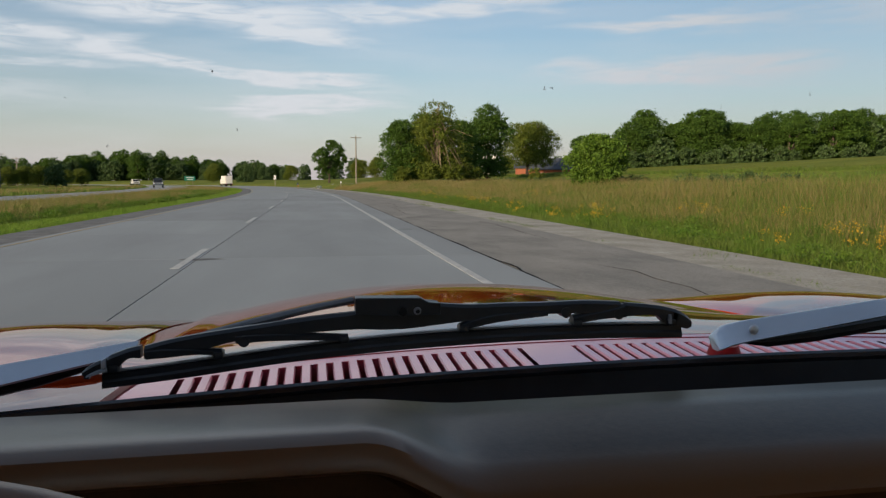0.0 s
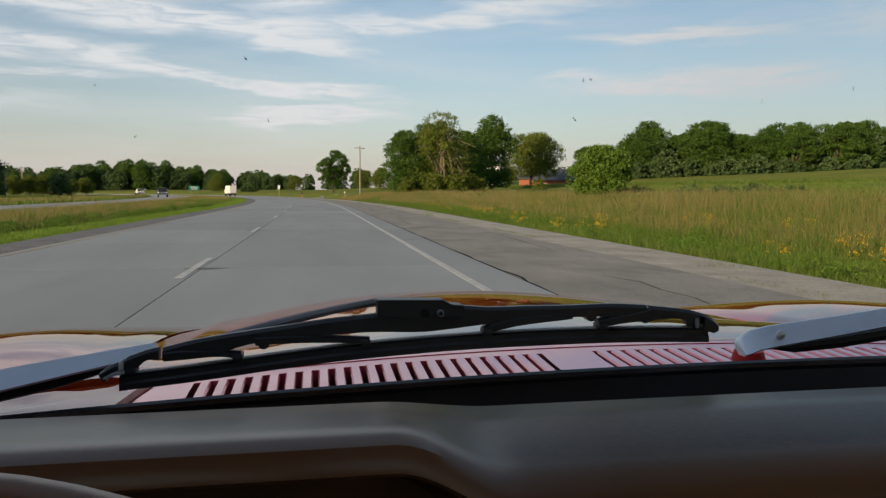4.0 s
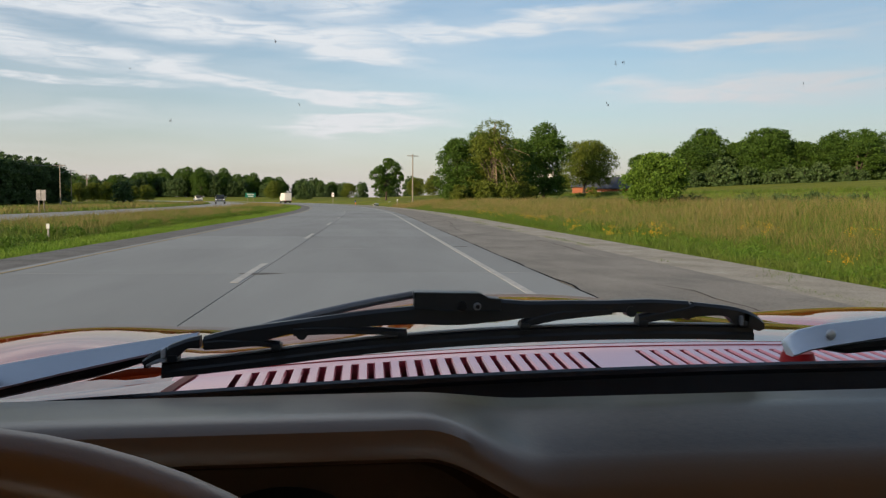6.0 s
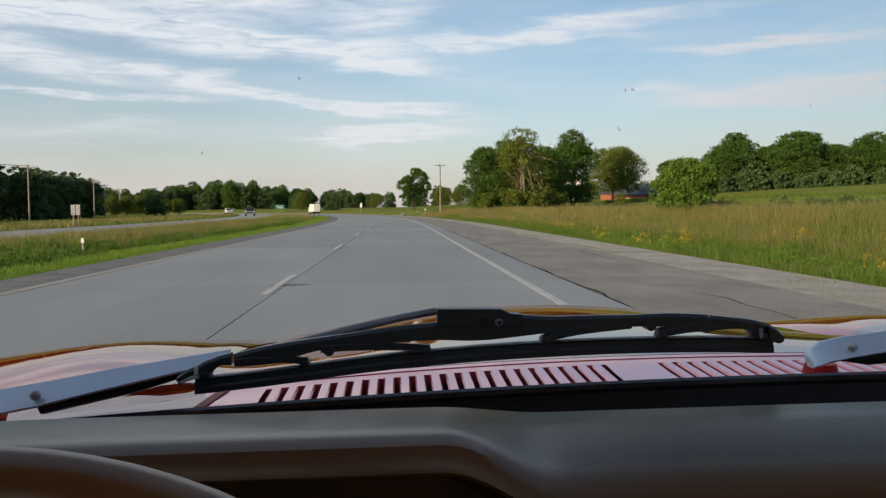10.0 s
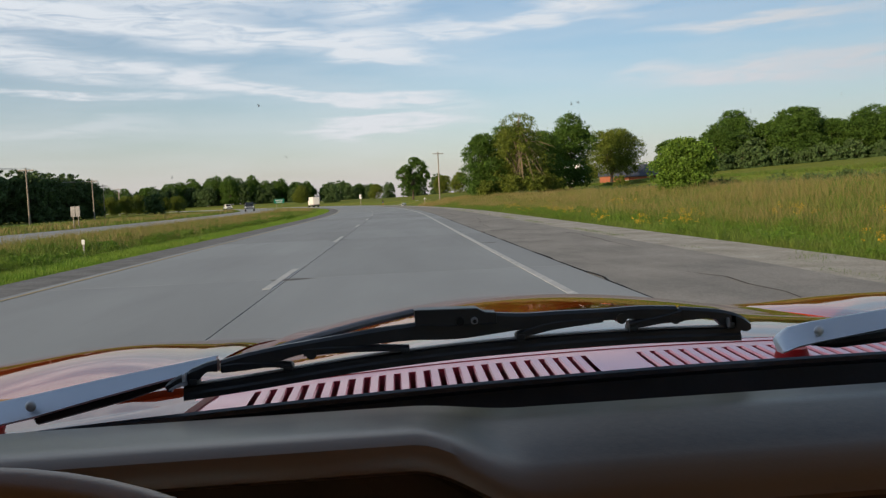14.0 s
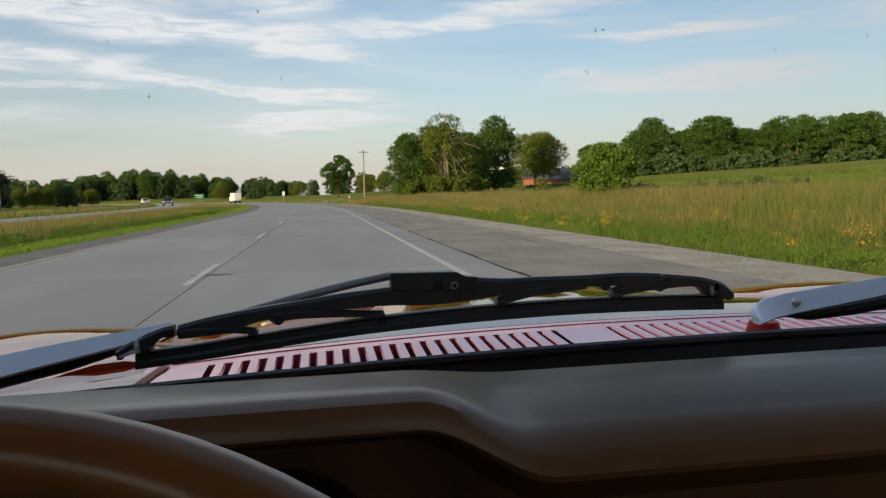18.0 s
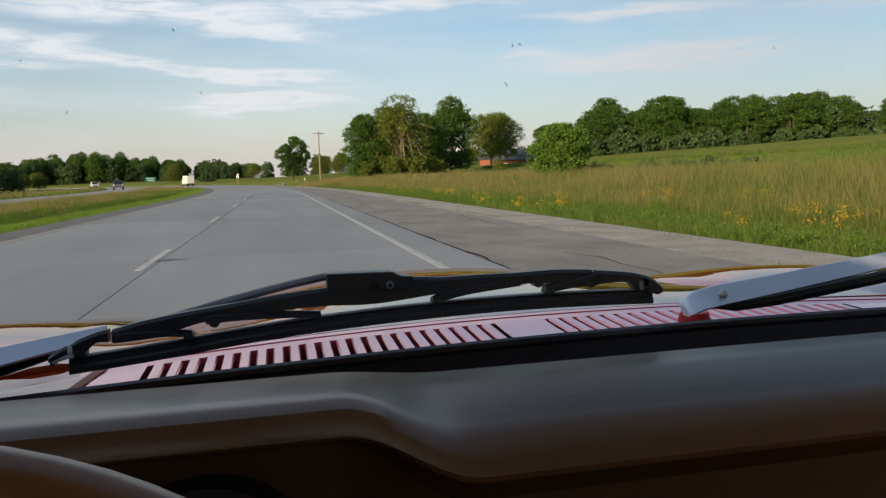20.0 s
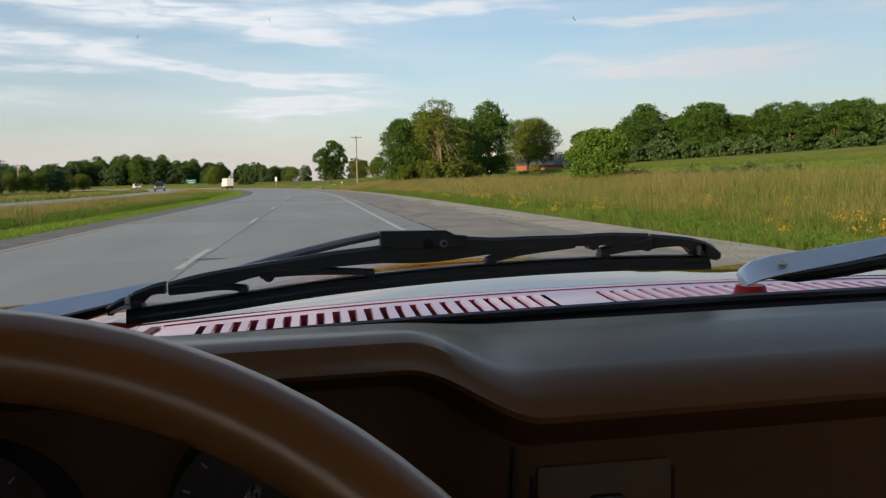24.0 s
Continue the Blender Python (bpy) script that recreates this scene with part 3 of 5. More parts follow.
# gauges in the shade of the binnacle
for gx in (-0.20, -0.045):
    bm = bmesh.new()
    bmesh.ops.create_cone(bm, cap_ends=True, segments=40, radius1=0.055, radius2=0.050, depth=0.03, matrix=pose(gx, 0.455, 0.915, 90, 0, 0))
    dial = car_part("gauge", bm, BLACK, label="round black dial in the binnacle", smooth=False)
    bm = bmesh.new()
    for k in range(13):
        a = radians(-130 + k * 21.7)
        box(bm, -0.0005, 0.0005, -0.0005, 0.0005, 0.042, 0.046)
        bmesh.ops.transform(bm, matrix=pose(gx, 0.437, 0.915) @ Matrix.Rotation(a, 4, "Y"), verts=bm.verts[-8:])
    car_part("dial_mark", bm, ROD, dial)
# steering wheel
WC, WR, WT = Vector((-0.128, 0.132, 0.8955)), 0.192, 0.628
wu, wv = Vector((1, 0, 0)), Vector((0, math.sin(WT), math.cos(WT)))
ring = bmesh.new()
wn = wu.cross(wv)
secs = []
for k in range(97):
    a = k * math.tau / 96
    o = wu * math.cos(a) + wv * math.sin(a)
    secs.append([tuple(WC + o * (WR + 0.0125 * math.cos(b)) + wn * 0.0120 * math.sin(b)) for b in [i * math.tau / 14 for i in range(14)]])
sweep(ring, [s + s[:1] for s in secs])
bmesh.ops.remove_doubles(ring, verts=ring.verts, dist=1e-5)
wheel = car_part("steering_wheel", ring, RIM, label="brown leather-wrapped steering wheel rim")
for a in (radians(-90), radians(5), radians(175)):
    o = wu * math.cos(a) + wv * math.sin(a)
    car_part("spoke", tube(bmesh.new(), [tuple(WC + o * r + wn * (0.02 if r < 0.1 else 0.0)) for r in (0.03, 0.09, 0.15, 0.182)], [0.016, 0.013, 0.011, 0.012], 8, flat=0.4), VINYL_LOW, wheel, "dark spoke")
bm = bmesh.new()
bmesh.ops.create_uvsphere(bm, u_segments=24, v_segments=10, radius=0.045, matrix=Matrix.Translation(WC + wn * 0.02) @ Matrix.Diagonal((1, 0.7, 1, 1)))
car_part("hub", bm, VINYL_LOW, wheel)
car_part("column", tube(bmesh.new(), [tuple(WC - Vector((0, -0.02, 0.02))), (-0.128, 0.46, 0.78)], 0.035, 14), VINYL_LOW, label="dark steering column")
# wipers: silver arms, black bridge frames, rubber blades
WIPER_Y = 0.612                                 # the parked wiper stands in front of the foot of the glass


def ribbon(pts, height, depth, off=0.0):
    """An upright bar across the car with rounded upper edges: points of x, z for its middle."""
    secs = []
    for i, (x, z) in enumerate(pts):
        h = height[i] if hasattr(height, "__len__") else height
        y = WIPER_Y + off
        e = min(0.0022, h * 0.3)
        secs.append([(x, y - depth / 2, z - h / 2), (x, y - depth / 2, z + h / 2 - e), (x, y - depth / 4, z + h / 2), (x, y + depth / 4, z + h / 2), (x, y + depth / 2, z + h / 2 - e), (x, y + depth / 2, z - h / 2)])
    return sweep(bmesh.new(), secs, closed=True)


def eased(knots, n=30):
    """A smooth line of n points through knots of x and further values."""
    out = []
    for i in range(n + 1):
        x = knots[0][0] + (knots[-1][0] - knots[0][0]) * i / n
        k = max(j for j in range(len(knots) - 1) if knots[j][0] <= x + 1e-9)
        a, b = knots[k], knots[k + 1]
        before, after = knots[max(k - 1, 0)], knots[min(k + 2, len(knots) - 1)]
        t = (x - a[0]) / (b[0] - a[0])
        row = [x]
        for c in range(1, len(a)):
            m0 = (b[c] - before[c]) / (b[0] - before[0]) * (b[0] - a[0])
            m1 = (after[c] - a[c]) / (after[0] - a[0]) * (b[0] - a[0])
            row.append((2 * t ** 3 - 3 * t * t + 1) * a[c] + (t ** 3 - 2 * t * t + t) * m0 + (3 * t * t - 2 * t ** 3) * b[c] + (t ** 3 - t * t) * m1)
        out.append(row)
    return out


def bar(knots, depth, off=0.0, n=30):
    """A bar between an upper and a lower edge: knots of x, upper z, lower z."""
    rows = eased(knots, n)
    return ribbon([(x, (u + d) / 2) for x, u, d in rows], [u - d for _, u, d in rows], depth, off)


def build_wiper(label):
    bridge = [(-0.119, 1.0247, 1.0160), (-0.101, 1.0291, 1.0166), (-0.0794, 1.0327, 1.0205), (-0.0577, 1.0357, 1.0262), (-0.0361, 1.0384, 1.0282), (-0.0143, 1.0412, 1.0305),
              (0.0075, 1.0437, 1.0320), (0.034, 1.0462, 1.0330), (0.056, 1.0490, 1.0322), (0.0731, 1.0508, 1.0324), (0.0953, 1.0512, 1.0345), (0.122, 1.0494, 1.0373), (0.150, 1.0497, 1.0395),
              (0.185, 1.0496, 1.0408), (0.2165, 1.0503, 1.0405), (0.246, 1.0487, 1.0385)]
    arm = car_part("wiper", bar(bridge, 0.011, n=60), BLADE, label=label)
    top = [(-0.149, 1.0070), (-0.1016, 1.0116), (-0.0671, 1.0156), (-0.0367, 1.0193), (0.007, 1.0238), (0.073, 1.0284), (0.1174, 1.0304), (0.1622, 1.0318), (0.2073, 1.0322), (0.2527, 1.0317), (0.2985, 1.0305)]
    car_part("rubber_blade", bar([(x, z - 0.0062, z - 0.0122) for x, z in top], 0.006, -0.002), BLACK, arm, "black rubber squeegee")
    car_part("blade_rail", bar([(x, z - 0.0012, z - 0.0068) for x, z in top], 0.009, 0.001), BLADE, arm)
    car_part("steel_strip", bar([(x, z, z - 0.0013) for x, z in top[:-1]] + [(0.296, 1.0306, 1.0294)], 0.0075, 0.0005), ROD, arm, "thin steel spring strip")
    # small bridges, each from its pivot on the main bridge down to a claw on the blade
    for knots in ([(-0.147, 1.0150, 1.0085), (-0.1435, 1.0185, 1.0085), (-0.1375, 1.0209, 1.0100), (-0.1300, 1.0236, 1.0165), (-0.1212, 1.0256, 1.0168)],
                  [(-0.1180, 1.0230, 1.0155), (-0.1040, 1.0240, 1.0163), (-0.080, 1.0222, 1.0178), (-0.0640, 1.0208, 1.0157)],
                  [(-0.0540, 1.0320, 1.0250), (-0.030, 1.0325, 1.0262), (0.0028, 1.0307, 1.0258), (0.0290, 1.0290, 1.0246)],
                  [(0.1150, 1.0346, 1.0299), (0.1260, 1.0390, 1.0320), (0.1450, 1.0430, 1.0355), (0.185, 1.0440, 1.0395)],
                  [(0.2060, 1.0388, 1.0318), (0.2150, 1.0405, 1.0335), (0.2350, 1.0440, 1.0360), (0.2500, 1.0475, 1.0365)],
                  [(0.2490, 1.0482, 1.0372), (0.2756, 1.0452, 1.0372), (0.2845, 1.0436, 1.0300), (0.2935, 1.0411, 1.0300)]):
        car_part("claw_bridge", bar(knots, 0.010, -0.0015, 18), BLADE, arm, "small curved black bridge")
    for x, z in ((-0.0665, 1.0172), (0.0258, 1.0262), (0.1180, 1.0312), (0.2092, 1.0330), (-0.1405, 1.0100), (0.2885, 1.0318)):
        car_part("claw", boxed(x - 0.0035, x + 0.0035, WIPER_Y - 0.0085, WIPER_Y + 0.006, z - 0.0030, z + 0.0020, 0.0008), BLADE, arm)
    # the clip in the middle, its two holes, and the lugs under the bridge
    clip = bmesh.new()
    prof = [(0.0345, 1.0462), (0.0345, 1.0574), (0.0835, 1.0566), (0.0900, 1.0530), (0.0990, 1.0522), (0.0990, 1.0440), (0.0600, 1.0440)]
    sweep(clip, [[(x, WIPER_Y - 0.009, z) for x, z in prof], [(x, WIPER_Y - 0.010, z - 0.0006) for x, z in prof], [(x, WIPER_Y + 0.010, z - 0.0006) for x, z in prof]], closed=True)
    bmesh.ops.recalc_face_normals(clip, faces=clip.faces)
    adapter = car_part("adapter", clip, BLADE, arm, "black clip that joins blade and arm")
    for hx_, r, m in ((0.0813, 0.0030, ROD), (0.0813, 0.0017, SEAM), (0.0699, 0.0038, SEAM)):
        bm = bmesh.new()
        bmesh.ops.create_cone(bm, cap_ends=True, segments=20, radius1=r, radius2=r * 0.85, depth=0.003, matrix=pose(hx_, WIPER_Y - 0.0105 - (0.0008 if r < 0.002 else 0.0), 1.0466, 90, 0, 0))
        car_part("screw", bm, m, arm)
    for x, z in ((-0.0480, 1.0245), (0.2000, 1.0395), (0.2440, 1.0370)):
        bm = bmesh.new()
        bmesh.ops.create_cone(bm, cap_ends=True, segments=14, radius1=0.0042, radius2=0.0042, depth=0.0125, matrix=pose(x, WIPER_Y - 0.0005, z + 0.002, 90, 0, 0))
        car_part("pivot_lug", bm, BLADE, arm)
    # end pieces
    car_part("end_cap", bar([(-0.1615, 1.0085, 1.0060), (-0.1585, 1.0110, 1.0048), (-0.152, 1.0145, 1.0085), (-0.1455, 1.0170, 1.0100)], 0.010, -0.003, 10), BLADE, arm)
    car_part("end_hook", bar([(-0.1605, 1.0070, 1.0030), (-0.1570, 1.0060, 1.0028)], 0.007, -0.004, 3), BLADE, arm)
    car_part("end_clip", bar([(-0.1585, 1.0058, 1.0045), (-0.1500, 1.0098, 1.0068), (-0.1445, 1.0104, 1.0082)], 0.006, -0.0065, 8), SILVER, arm, "small pale metal clip")
    car_part("end_clip", bar([(-0.1480, 1.0165, 1.0105), (-0.1450, 1.0180, 1.0110)], 0.004, -0.0075, 3), SILVER, arm, "small pale metal clip")
    car_part("end_clip", bar([(0.2850, 1.0380, 1.0310), (0.2872, 1.0380, 1.0308)], 0.004, -0.0080, 3), ROD, arm, "small grey metal clip")
    car_part("end_cap", bar([(0.2900, 1.0420, 1.0300), (0.2960, 1.0400, 1.0275), (0.3020, 1.0365, 1.0258), (0.3058, 1.0330, 1.0275)], 0.011, -0.001, 12), BLADE, arm)
    return arm


build_wiper("black windscreen wiper lying along the glass")


def silver_arm(pts, widths, label):
    secs = []
    for (x, y, z), w in zip(pts, widths):
        secs.append([(x, y - 0.004, z - w / 2), (x, y - 0.007, z - w / 2 + 0.002), (x, y + 0.004, z + w / 2 - 0.002), (x, y + 0.008, z + w / 2), (x, y + 0.014, z + w / 2 - 0.001), (x, y + 0.006, z - w / 2)])
    return car_part("wiper_arm", sweep(bmesh.new(), secs, closed=True), SILVER, label=label)


def bolt_on(arm, x, y, z, r=0.0045):
    bm = bmesh.new()
    bmesh.ops.create_uvsphere(bm, u_segments=16, v_segments=8, radius=r, matrix=Matrix.Translation((x, y, z)) @ Matrix.Diagonal((1, 0.5, 1, 1)))
    car_part("bolt", bm, SCREW, arm)


# arm of the driver's wiper: pivot far out on the driver's side, reaching in to the blade's end
la = silver_arm([(-0.345, 0.634, 0.976), (-0.305, 0.632, 0.986), (-0.276, 0.634, 0.9905), (-0.226, 0.636, 1.0005), (-0.177, 0.640, 1.009), (-0.132, 0.645, 1.0165)], [0.0150, 0.0182, 0.0176, 0.0146, 0.0112, 0.0085], "brushed silver wiper arm with a domed bolt")
bolt_on(la, -0.2754, 0.6285, 0.9925)
# black tube puts the arm's shaded underside in as a shape
car_part("arm_spring", tube(bmesh.new(), [(-0.278, 0.644, 0.979), (-0.206, 0.645, 0.9935), (-0.165, 0.648, 1.0035)], [0.006, 0.005, 0.003], 8), BLACK, la, "dark underside of the arm")
car_part("rod", tube(bmesh.new(), [(-0.100, 0.630, 1.0215), (-0.0403, 0.628, 1.0372), (-0.0141, 0.626, 1.0435), (0.0077, 0.625, 1.0482), (0.0345, 0.624, 1.0530)], [0.0040, 0.0036, 0.0032, 0.0030, 0.0030], 8), ROD, la, "thin grey rod to the clip")
ra = silver_arm([(0.3490, 0.645, 1.0030), (0.3515, 0.643, 1.0062), (0.3590, 0.640, 1.0112), (0.376, 0.638, 1.0150), (0.435, 0.636, 1.023), (0.54, 0.634, 1.038), (0.68, 0.632, 1.060)], [0.0100, 0.0138, 0.0160, 0.0166, 0.0148, 0.0118, 0.0085], "brushed silver wiper arm with a rounded heel")
bolt_on(ra, 0.378, 0.6345, 1.0175)
# black tube again for the shade below this arm
car_part("arm_spring", tube(bmesh.new(), [(0.372, 0.650, 1.0040), (0.40, 0.649, 1.0035), (0.44, 0.646, 1.008), (0.56, 0.644, 1.024), (0.68, 0.642, 1.046)], [0.001, 0.005, 0.006, 0.006, 0.006], 8), BLACK, ra, "dark underside of the arm")
for px, py, pz in ((0.387, 0.700, 0.9805), (-0.33, 0.660, 0.972)):
    bm = bmesh.new()
    bmesh.ops.create_cone(bm, cap_ends=True, segments=28, radius1=0.019, radius2=0.013, depth=0.020, matrix=pose(px, py, pz))
    car_part("pivot_cap", bm, REDCAP, label="red pivot cap under the wiper arm")
# the rest of the cabin, unseen: closes it round the camera and shapes its light
bm = bmesh.new()
sweep(bm, [[(x, 0.245, 1.300), (x, -0.2, 1.325), (x, -0.85, 1.28)] for x in (MID - 0.62, MID - 0.3, MID, MID + 0.3, MID + 0.62)])
bmesh.ops.solidify(bm, geom=bm.faces[:], thickness=0.03)
car_part("roof", bm, HEADLINER, label="tan roof lining out of view, bouncing light into the cabin")
car_part("tail_panel", boxed(MID - 0.62, MID + 0.62, -1.38, -1.34, 0.25, 1.02), TRIM)
car_part("floor_pan", boxed(MID - 0.66, MID + 0.66, -1.35, 0.8, 0.22, 0.26), TRIM)
for side in (-1, 1):
    x0, x1 = sorted((MID + side * 0.615, MID + side * 0.655))
    car_part("door", boxed(x0, x1, -1.35, 0.85, 0.25, 0.95), TRIM, label="tan brown door panel")
    # unseen, on this side only, so the sun stays out of the cabin
    if side < 0:
        car_part("rear_quarter", boxed(x0, x1, -1.35, -0.80, 0.95, 1.31), TRIM)
    # unseen; its low edge cuts off sun that would reach the dash
    car_part("window_rail", boxed(x0, x1, -0.80, 0.30, 1.22, 1.31), TRIM)
    # added panel, unseen: fills the driver's window to keep sun off the dash
    if side < 0:
        car_part("blind_panel", boxed(x0, x1, -0.25, 0.55, 0.95, 1.22), TRIM)
    car_part("pillar", tube(bmesh.new(), [(MID + side * 0.625, 0.62, 0.95), (MID + side * 0.625, 0.235, 1.31)], 0.025, 8), HEADLINER, label="tan windscreen pillar out of view")
# body sides and road wheels carry the car on the lane
for side in (-1, 1):
    x0, x1 = sorted((MID + side * 0.90, MID + side * 0.97))
    car_part("side_panel", boxed(x0, x1, -1.6, 0.69, 0.28, 0.88, 0.02), PAINT)
    car_part("wing_side", boxed(x0, x1, 0.70, 2.33, 0.28, 0.58, 0.02), PAINT)
    for wy in (-1.05, 1.75):
        bm = bmesh.new()
        bmesh.ops.create_cone(bm, cap_ends=True, segments=32, radius1=0.31, radius2=0.31, depth=0.18, matrix=pose(MID + side * 0.79, wy, 0.31, 0, 90, 0))
        road_wheel = car_part("road_wheel", bm, TYRE)
        bm = bmesh.new()
        bmesh.ops.create_cone(bm, cap_ends=True, segments=24, radius1=0.19, radius2=0.17, depth=0.20, matrix=pose(MID + side * 0.79, wy, 0.31, 0, 90, 0))
        car_part("wheel_rim", bm, CHROME, road_wheel)
car_part("nose_panel", boxed(MID - 0.96, MID + 0.96, 2.30, 2.36, 0.30, 0.50, 0.02), PAINT)
car_part("rear_panel", boxed(MID - 0.96, MID + 0.96, -1.66, -1.60, 0.30, 0.90, 0.02), PAINT)
car_part("rear_deck", boxed(MID - 0.96, MID + 0.96, -1.60, -1.38, 0.86, 0.90, 0.01), PAINT)

# ---- trees ----
def crown_mesh(name, seed, blobs, count, size, mat):
    """Leaf sprays: tilted four-sided leaves gathered in clumps over the shells of several uneven masses (x, y, z, rx, ry, rz)."""
    rng = np.random.default_rng(seed)
    pos = []
    share = np.array([b[3] * b[4] + b[4] * b[5] + b[3] * b[5] for b in blobs])
    for b, n in zip(blobs, (share / share.sum() * count).astype(int)):
        clumps = max(6, n // 22)
        d = rng.normal(size=(clumps, 3))
        d /= np.linalg.norm(d, axis=1, keepdims=True)
        d[:, 2] = np.where(d[:, 2] < -0.55, -d[:, 2], d[:, 2])
        r = rng.uniform(0.72, 1.06, (clumps, 1)) ** 0.8
        c = np.array(b[:3]) + d * r * np.array(b[3:])
        which = rng.integers(0, clumps, n)
        pos.append(c[which] + rng.normal(size=(n, 3)) * np.array([1, 1, 0.75]) * 0.13 * (b[3] + b[5]) / 2)
    pos = np.concatenate(pos)
    n = len(pos)
    a = rng.normal(size=(n, 3))
    a /= np.linalg.norm(a, axis=1, keepdims=True)
    b = np.cross(a, rng.normal(size=(n, 3)))
    b /= np.linalg.norm(b, axis=1, keepdims=True)
    s = size * rng.uniform(0.6, 1.35, (n, 1))
    a, b = a * s, b * s * 0.62
    verts = np.stack([pos - a, pos - b * 0.9, pos + a, pos + b], 1).reshape(-1, 3)
    me = bpy.data.meshes.new(name)
    me.from_pydata(verts.tolist(), [], np.arange(4 * n).reshape(n, 4).tolist())
    me.materials.append(mat)
    return me


def trunk_mesh(name, seed, height, radius, blobs, limbs=7, mat=None, fork=0.35):
    rng = random.Random(seed)
    bm = bmesh.new()
    top = Vector((rng.uniform(-0.4, 0.4), rng.uniform(-0.4, 0.4), height * 0.72))
    pts = [Vector((0, 0, -0.15)), Vector((0, 0, height * 0.04)), Vector((0.05, 0, height * 0.2)), top * 0.6, top]
    tube(bm, pts, [radius * 1.35, radius, radius * 0.8, radius * 0.5, radius * 0.15], 9)
    for k in range(limbs):
        b = blobs[k % len(blobs)]
        goal = Vector(b[:3]) + Vector((rng.uniform(-0.7, 0.7) * b[3], rng.uniform(-0.7, 0.7) * b[4], rng.uniform(0.0, 0.8) * b[5]))
        s = rng.uniform(fork * 0.5, fork * 1.4)
        root = top * s
        mid = root.lerp(goal, 0.5) + Vector((0, 0, 0.06 * height))
        tube(bm, [root, mid, goal], [radius * 0.42, radius * 0.25, radius * 0.06], 6)
    me = bpy.data.meshes.new(name)
    bm.to_mesh(me)
    bm.free()
    me.materials.append(mat or BARK)
    return me


class Kind:
    """A kind of tree: meshes built once, stood up many times."""

    def __init__(self, name, category, label, seed, height, width, count, size, mat, radius=0.3, blobs=None, low=0.14, limbs=7, dead=0):
        rng = random.Random(seed)
        if blobs is None:
            blobs = []
            for k in range(13):
                a, z = rng.uniform(0, math.tau), max(0.13, rng.uniform(low + 0.12, 0.84))
                w = width / 2 * math.sin(math.pi * min(0.93, (z - low) / (1.02 - low) * 0.85 + 0.12)) ** 0.7
                r = w * rng.uniform(0.42, 0.62)
                blobs.append((math.cos(a) * (w - r), math.sin(a) * (w - r), z * height, r, r, r * rng.uniform(0.75, 1.0)))
            for k in range(4):
                a = rng.uniform(0, math.tau)
                r = width * rng.uniform(0.17, 0.25)
                blobs.append((math.cos(a) * width * 0.2, math.sin(a) * width * 0.2, r * 0.75 + max(0.0, low) * height, r, r, r * 0.8))
            blobs.append((0, 0, height * 0.55, width * 0.34, width * 0.34, height * 0.30))
            blobs.append((0, 0, height * 0.84, width * 0.24, width * 0.24, height * 0.15))
        self.name, self.category, self.label = name, category, label
        self.trunk = trunk_mesh("trunk", seed, height, radius, blobs, limbs)
        self.crown = crown_mesh("crown", seed, blobs, count, size, mat)
        self.dead = trunk_mesh("bare_limbs", seed + 5, height * 1.12, radius * 0.6, [(b[0] * 0.8, b[1] - 1.6, b[2] + 1, b[3], b[4], b[5]) for b in blobs], dead, DEADWOOD, 0.8) if dead else None

    def stand(self, x, y, scale=1.0, turn=0.0, label="", group="", tall=1.0, sink=0.0):
        ob = new(self.name)
        ob.matrix_world = Matrix.Translation((x, y, land(x, y) - sink)) @ Matrix.Rotation(radians(turn), 4, "Z") @ Matrix.Diagonal((scale, scale, scale * tall, 1))
        tagged(ob, label or self.label, self.category, group)
        part("trunk", self.trunk, None, ob)
        part("crown", self.crown, None, ob)
        if self.dead:
            part("bare_limbs", self.dead, None, ob, "bare grey-brown dead branches")
        return ob


MAPLE = Kind("maple_tree", "tree", "broad green maple tree with a full rounded crown", 3, 15, 12.5, 30000, 0.19, LEAF, 0.38, low=-0.08)
ELM = Kind("elm_tree", "tree", "tall leafy tree with an open uneven crown", 8, 15.5, 12, 28000, 0.19, LEAF, 0.36, low=-0.06)
DYING = Kind("ash_tree", "tree", "large green tree with bare dead branches showing", 14, 15.5, 11.5, 15500, 0.17, LEAF_YELLOW, 0.42, low=-0.1, dead=52)
DARK = Kind("woodland_tree", "tree", "dark green woodland tree in a shaded row", 21, 12, 11.5, 7500, 0.36, LEAF_DARK, 0.28, low=-0.1)
DARK_B = Kind("woodland_tree", "tree", "dark green woodland tree with a ragged top", 27, 12.5, 11, 7000, 0.36, LEAF_DARK, 0.28, low=-0.12)
GREEN = Kind("field_tree", "tree", "rounded green tree at the field's edge", 33, 9, 10, 26000, 0.14, LEAF_YELLOW, 0.2, low=-0.04)
FRESH = Kind("field_tree", "tree", "rounded fresh green tree at the field's edge", 37, 10, 11.5, 26000, 0.24, LEAF_LIGHT, 0.2, low=-0.02)
THICKET = Kind("bush", "bush", "dense dark green undergrowth", 55, 3.2, 3.6, 3000, 0.16, LEAF_DARK, 0.06, low=-0.1)
ROUND = Kind("garden_tree", "tree", "broad round garden tree with a short trunk", 35, 10.6, 14.0, 32000, 0.15, LEAF_YELLOW, 0.34, low=0.13)
